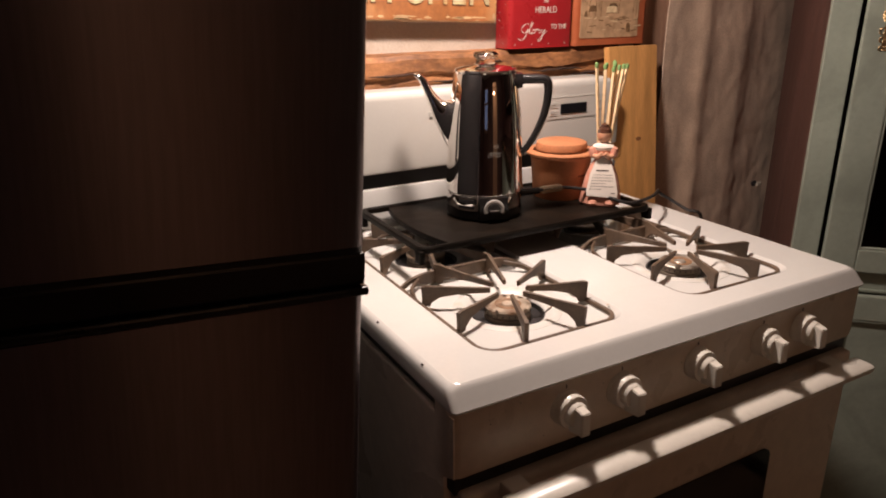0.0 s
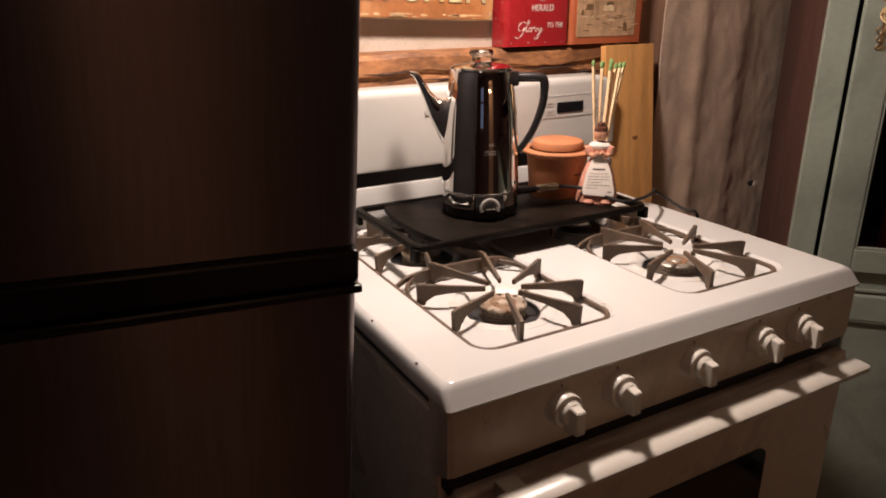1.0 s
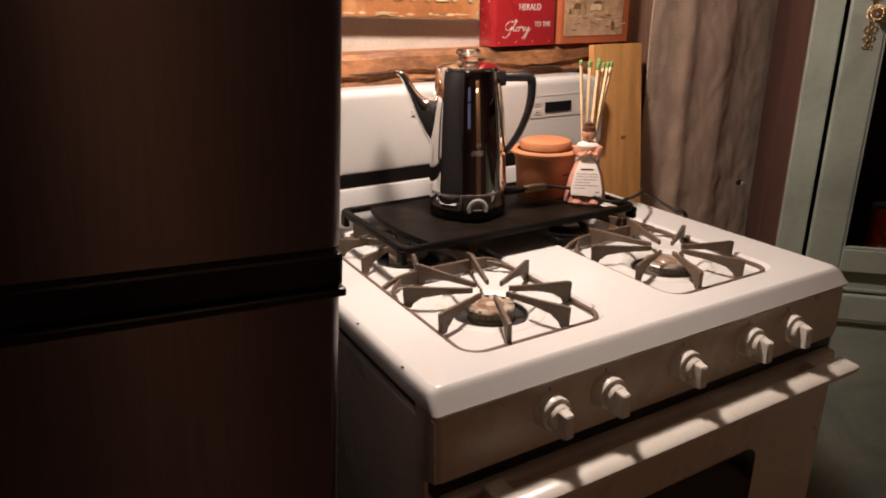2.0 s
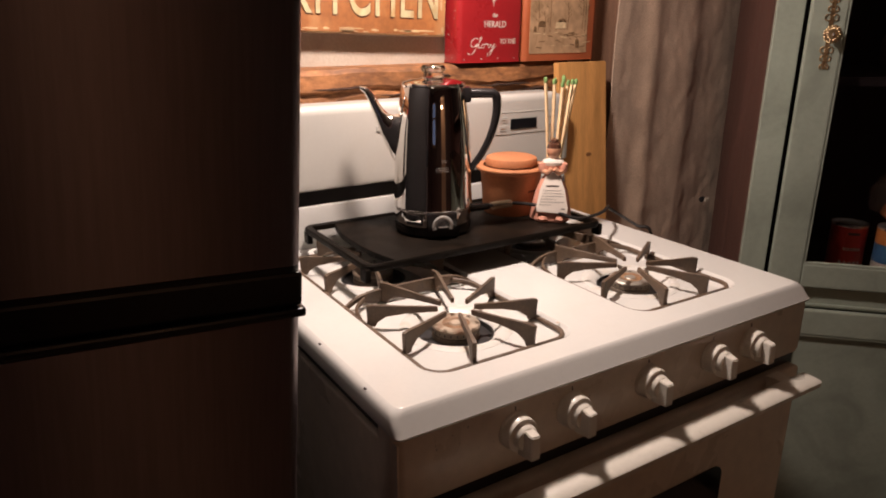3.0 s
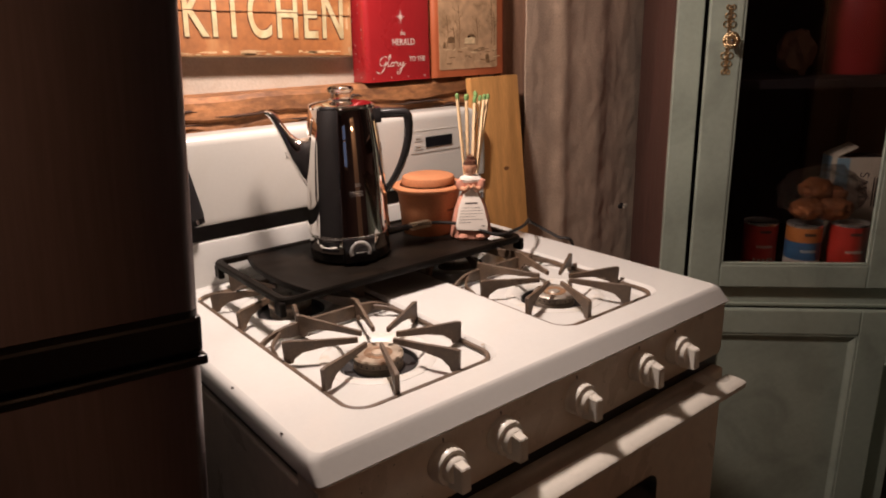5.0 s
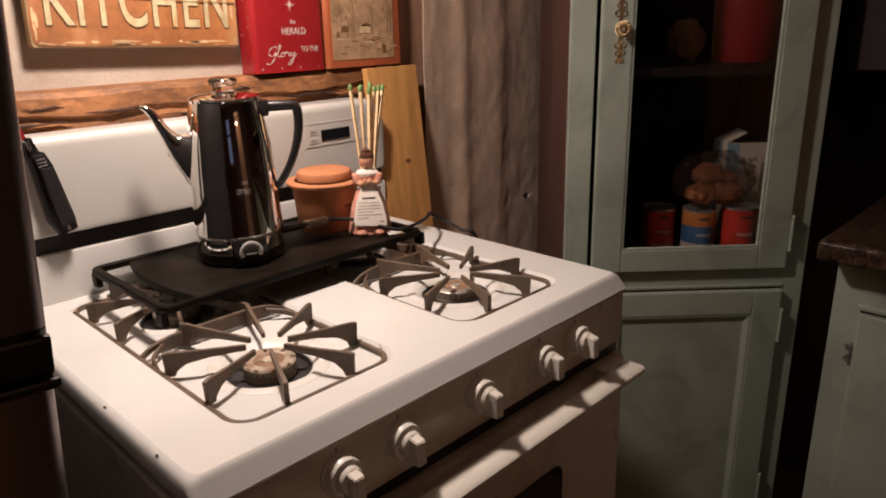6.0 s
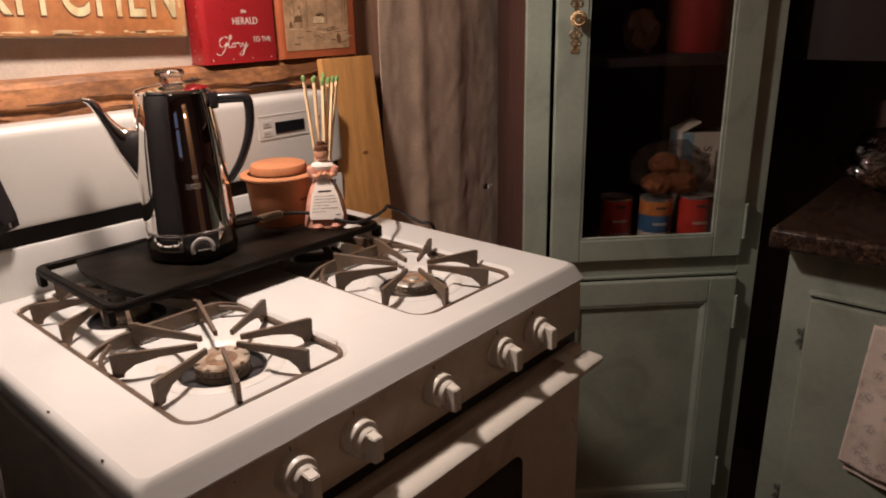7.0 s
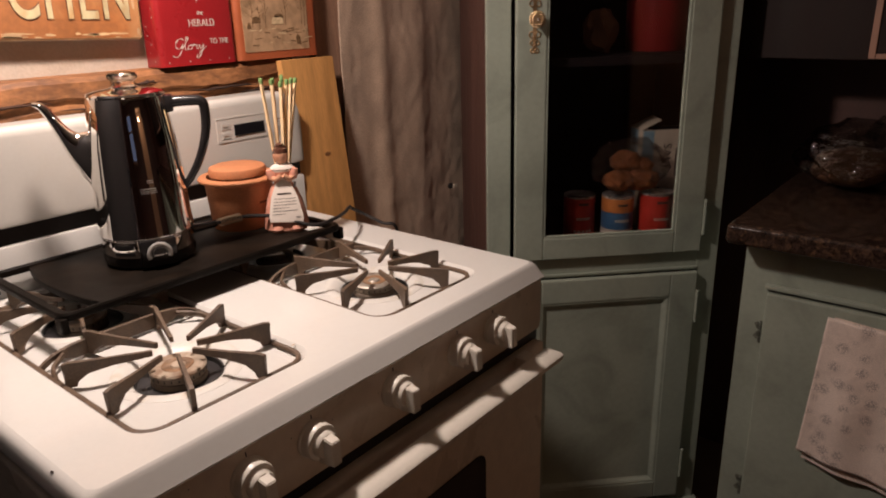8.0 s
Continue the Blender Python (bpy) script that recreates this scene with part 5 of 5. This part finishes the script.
carton = thing("cracker_box", in_cab(0.970, 0.195, SH, 2), "cream and pale blue cracker box with torn open top", "box")
part("carton", box(-0.055, -0.035, 0, 0.060, 0.035, 0.246, bevel=0.001), CARD_CREAM, carton)
part("blue_panel", box(-0.052, -0.0358, 0.0, -0.024, -0.0345, 0.2455), CARD_BLUE, carton, "pale blue panel")
part("blue_panel", box(-0.0555, -0.012, 0.0, -0.0545, 0.0345, 0.2455), CARD_BLUE, carton, "pale blue panel")
own = bmesh.new()
v = [own.verts.new(p) for p in ((-0.055, -0.035, 0.2465), (-0.055, 0.035, 0.2465), (-0.002, 0.030, 0.272), (-0.004, -0.026, 0.268), (-0.055, -0.035, 0.2480), (-0.055, 0.035, 0.2480), (-0.002, 0.030, 0.2735), (-0.004, -0.026, 0.2695))]
for f in ((0, 3, 2, 1), (4, 5, 6, 7), (0, 1, 5, 4), (1, 2, 6, 5), (2, 3, 7, 6), (3, 0, 4, 7)):
    own.faces.new([v[i] for i in f])
part("torn_flap", own, CARD_CREAM, carton)
# the carton is solid; this dark sheet paints the shade of its opening
part("open_top", box(-0.030, -0.030, 0.2458, 0.055, 0.030, 0.2468), INSIDE_SHADE, carton, "flat dark sheet for the shade in the torn opening")
letters("lettering", "SALTI", 0.030, INK, carton, pose(0.002, -0.0356, 0.176, 90, 0, 0) @ pose(0, 0, 0, 0, 0, -90), 0.0003)
for i in range(4):
    part("print_bar", box(0.034 + i * 0.006, -0.0358, 0.13, 0.037 + i * 0.006, -0.035, 0.20), INK, carton)

red = single("red_canister", lathe([(0, 0), (0.066, 0), (0.069, 0.004), (0.073, 0.19), (0.075, 0.20), (0.0, 0.205)], 40), CANISTER, "large plain red plastic canister on a shelf", "canister", in_cab(0.950, 0.20, 1.205), smooth=True)
single("paper_bundle", lumpy(0.040, 0.035, 0.050, 7, 0.3, 2.5, 3), BUNDLE, "small crumpled tan paper bundle on a shelf", "bundle", in_cab(0.800, 0.16, 1.205), smooth=True)

# ---- base cabinet and counter ----
BX = 1.240
unit = thing("base_cabinet", pose(BX, -0.182, 0), "teal painted base cabinet under a dark counter", "cabinet")
part("body", box(0.0, -1.60, 0.10, 0.555, 0.0, 0.860), TEAL, unit)
part("toe_kick", box(0.06, -1.59, 0.0, 0.555, -0.004, 0.10), BLACK_GAP, unit)
for k, y in enumerate((-0.052, -0.520)):
    d = part("cabinet_door", box(-0.016, y - 0.46, 0.135, -0.001, y, 0.755, bevel=0.004), TEAL, unit)
    for z in (0.665, 0.290):
        h = part("hinge", tube([(-0.010, y + 0.005, z - 0.020), (-0.010, y + 0.005, z + 0.020)], 0.0028, 8), HINGE_WORN, d, "worn painted-over butterfly hinge", True)
        for s in (-1, 1):
            part("hinge_leaf", slab([(0.0, 0.0), (0.009, s * 0.004), (0.014, s * 0.014), (0.008, s * 0.020), (0.003, s * 0.013)][::s], 0.0, 0.0016), HINGE_WORN, h, local=pose(-0.0014, y + 0.0055, z, 90, 0, 90))
            part("hinge_tip", lathe([(0, -0.003), (0.0034, 0), (0, 0.005)], 8), HINGE_WORN, h, local=pose(-0.010, y + 0.005, z + s * 0.0225))
# raised dark strip, painted shade below the rail
part("door_gap", box(-0.0022, -0.980, 0.7555, 0.0, -0.050, 0.7605), BLACK_GAP, unit, "dark strip painted as the shade line over the doors")
part("upper_rail", box(-0.013, -0.985, 0.761, -0.0005, -0.046, 0.772, bevel=0.004), TEAL, unit)
counter = single("countertop", box(1.160, -1.80, 0.864, RIGHT_X - 0.002, -0.160, 0.905, bevel=0.012, seg=4), STONE_TOP, "dark speckled laminate countertop with rounded edge", "countertop", kind="structure", smooth=True)


def drape(u, v):
    y = -0.351 - 0.24 * u + 0.019 * v * (1 - u)
    z = 0.740 - 0.300 * v - 0.015 * u - 0.016 * u * v
    x = 1.208 + 0.004 * math.sin(u * 14 + 1.0) * (0.3 + v) + 0.005 * noise.noise((u * 3, v * 3, 2)) - 0.006 * v
    return (x, y, z)


towel = thing("dish_towel", pose(0, 0, 0), "pinkish grey printed cotton dish towel hanging on the cabinet", "towel")
sheet = part("cloth", cloth(50, 50, drape), TOWEL, towel, smooth=True)
sheet.modifiers.new("thick", "SOLIDIFY").thickness = 0.003
sheet = part("back_layer", cloth(30, 30, lambda u, v: (drape(u, v)[0] + 0.007, drape(u, v)[1] - 0.010, drape(u, v)[2] - 0.020 * v)), TOWEL, towel, smooth=True)
part("towel_bar", tube([(1.2165, -0.370, 0.728), (1.2165, -0.62, 0.718)], 0.004, 8), TEAL, towel, smooth=True)

# wrapped things on the counter
wrapped = thing("wrapped_loaf", pose(1.62, -0.290, 0.9052), "dark loaf wrapped in shiny clear plastic on the counter", "bread")
part("loaf", lumpy(0.12, 0.085, 0.040, 21, 0.12), BUNDLE, wrapped, smooth=True)
part("wrapping", lumpy(0.150, 0.115, 0.070, 31, 0.22, 3.0), WRAP_THIN, wrapped, "crinkled shiny plastic", True)
part("twist", tube(smooth_path([(0.02, -0.02, 0.105), (0.03, -0.03, 0.130), (0.045, -0.04, 0.150)], 5), [0.014 - 0.0007 * i for i in range(11)], 10), WRAP_THIN, wrapped, smooth=True)

# wall cupboard above the counter
wc = thing("wall_cupboard", pose(1.50, -0.02, 1.190), "dark stained wall cupboard with tan-edged door", "cupboard")
part("body", box(0.0, -1.2, 0.0, 0.298, 0.0, 0.80, bevel=0.002), BROWN_CAB, wc)
wd = part("door", box(-0.014, -0.78, 0.004, -0.001, -0.288, 0.79, bevel=0.002), BROWN_CAB, wc)
for a in ((-0.018, -0.296, 0.004, -0.013, -0.284, 0.79), (-0.018, -0.78, 0.004, -0.013, -0.297, 0.014)):
    part("edge_strip", box(*a, bevel=0.001), TRIM_TAN, wd)

# chips and specks on the stove
rnd = random.Random(12)
for x, y, r in ((0.0075, 0.218, 0.0030), (0.0080, 0.228, 0.0018), (0.0060, 0.085, 0.0020)):
    part("chip", lathe([(0, 0), (r, 0), (r * 0.8, 0.0006), (0, 0.0007)], 9, m=pose(x, y, 0.9105, 0, -28, 0) @ Matrix.Diagonal((0.7, 1.6, 1, 1))), INK, stove, "dark chip in the enamel")
for i in range(22):
    x, z, r = rnd.uniform(0.03, 0.72), rnd.uniform(0.818, 0.876), rnd.uniform(0.0005, 0.0012)
    part("speck", lathe([(0, 0), (r, 0), (0, 0.0004)], 7, m=pose(x, 0.0031, z, 90)), INK, stove, "dark grease speck")
RUST = material("rust_stain", (0.46, 0.33, 0.22), 0.7, vary=0.3, scale=60)
for x, y, r in ((0.3115, 0.104, 0.0022), (0.088, 0.540, 0.0040)):
    part("rust_spot", lathe([(0, 0), (r, 0), (r * 0.7, 0.00025), (0, 0.0003)], 11, m=pose(x, y, TOP + 0.0001, 0, 0, 40 * r * 1000) @ Matrix.Diagonal((0.6, 1.5, 1, 1))), RUST, stove, "pale rust stain")

# ---- refrigerator ----
fr = thing("refrigerator", pose(-0.069, 0.0, 1.055, 0, 4.0, 0) @ pose(-0.765, 0, -1.055), "dark brushed steel top-freezer refrigerator standing slightly tilted beside the stove", "refrigerator")
W = 0.765
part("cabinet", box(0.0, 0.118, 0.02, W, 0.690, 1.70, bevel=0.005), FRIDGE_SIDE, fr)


def fridge_door(name, z0, z1):
    r = 0.014
    pts = [(0.0, 0.112)]
    pts += [(r - r * math.cos(radians(a)), 0.064 + r - r * math.sin(radians(a))) for a in range(0, 91, 15)]
    pts += [(W * k / 16, 0.064 - 0.004 * (1 - (k / 8 - 1) ** 2)) for k in range(1, 16)]
    pts += [(W - r + r * math.sin(radians(a)), 0.064 + r - r * math.cos(radians(a))) for a in range(0, 91, 15)]
    pts.append((W, 0.112))
    return slab(pts, z0, z1)


for nm, z0, z1 in (("freezer_door", 1.080, 1.698), ("fridge_door", 0.060, 1.026)):
    part(nm, fridge_door(nm, z0, z1), FRIDGE, fr, smooth=True)
part("trim", fridge_door("trim", 1.0735, 1.0790), FRIDGE_TRIM, fr, "black door edge trim")
part("trim", box(0.02, 0.075, 1.034, W - 0.002, 0.117, 1.073), FRIDGE_TRIM, fr, "black recessed gap between doors")
part("grip", box(0.0, 0.060, 1.0265, W + 0.003, 0.110, 1.036, bevel=0.003), FRIDGE_TRIM, fr, "black grip strip")
part("grip", box(0.0, 0.066, 1.0370, W + 0.001, 0.100, 1.0725, bevel=0.004), FRIDGE_TRIM, fr, "black recessed grip")
for x, drop in ((0.05, 0.070), (W - 0.05, 0.022)):
    for y in (0.16, 0.62):
        part("foot", lathe([(0, 0.03 - drop), (0.02, 0.03 - drop), (0.02, 0.035), (0, 0.035)], 16), FRIDGE_TRIM, fr, local=pose(x, y, 0))
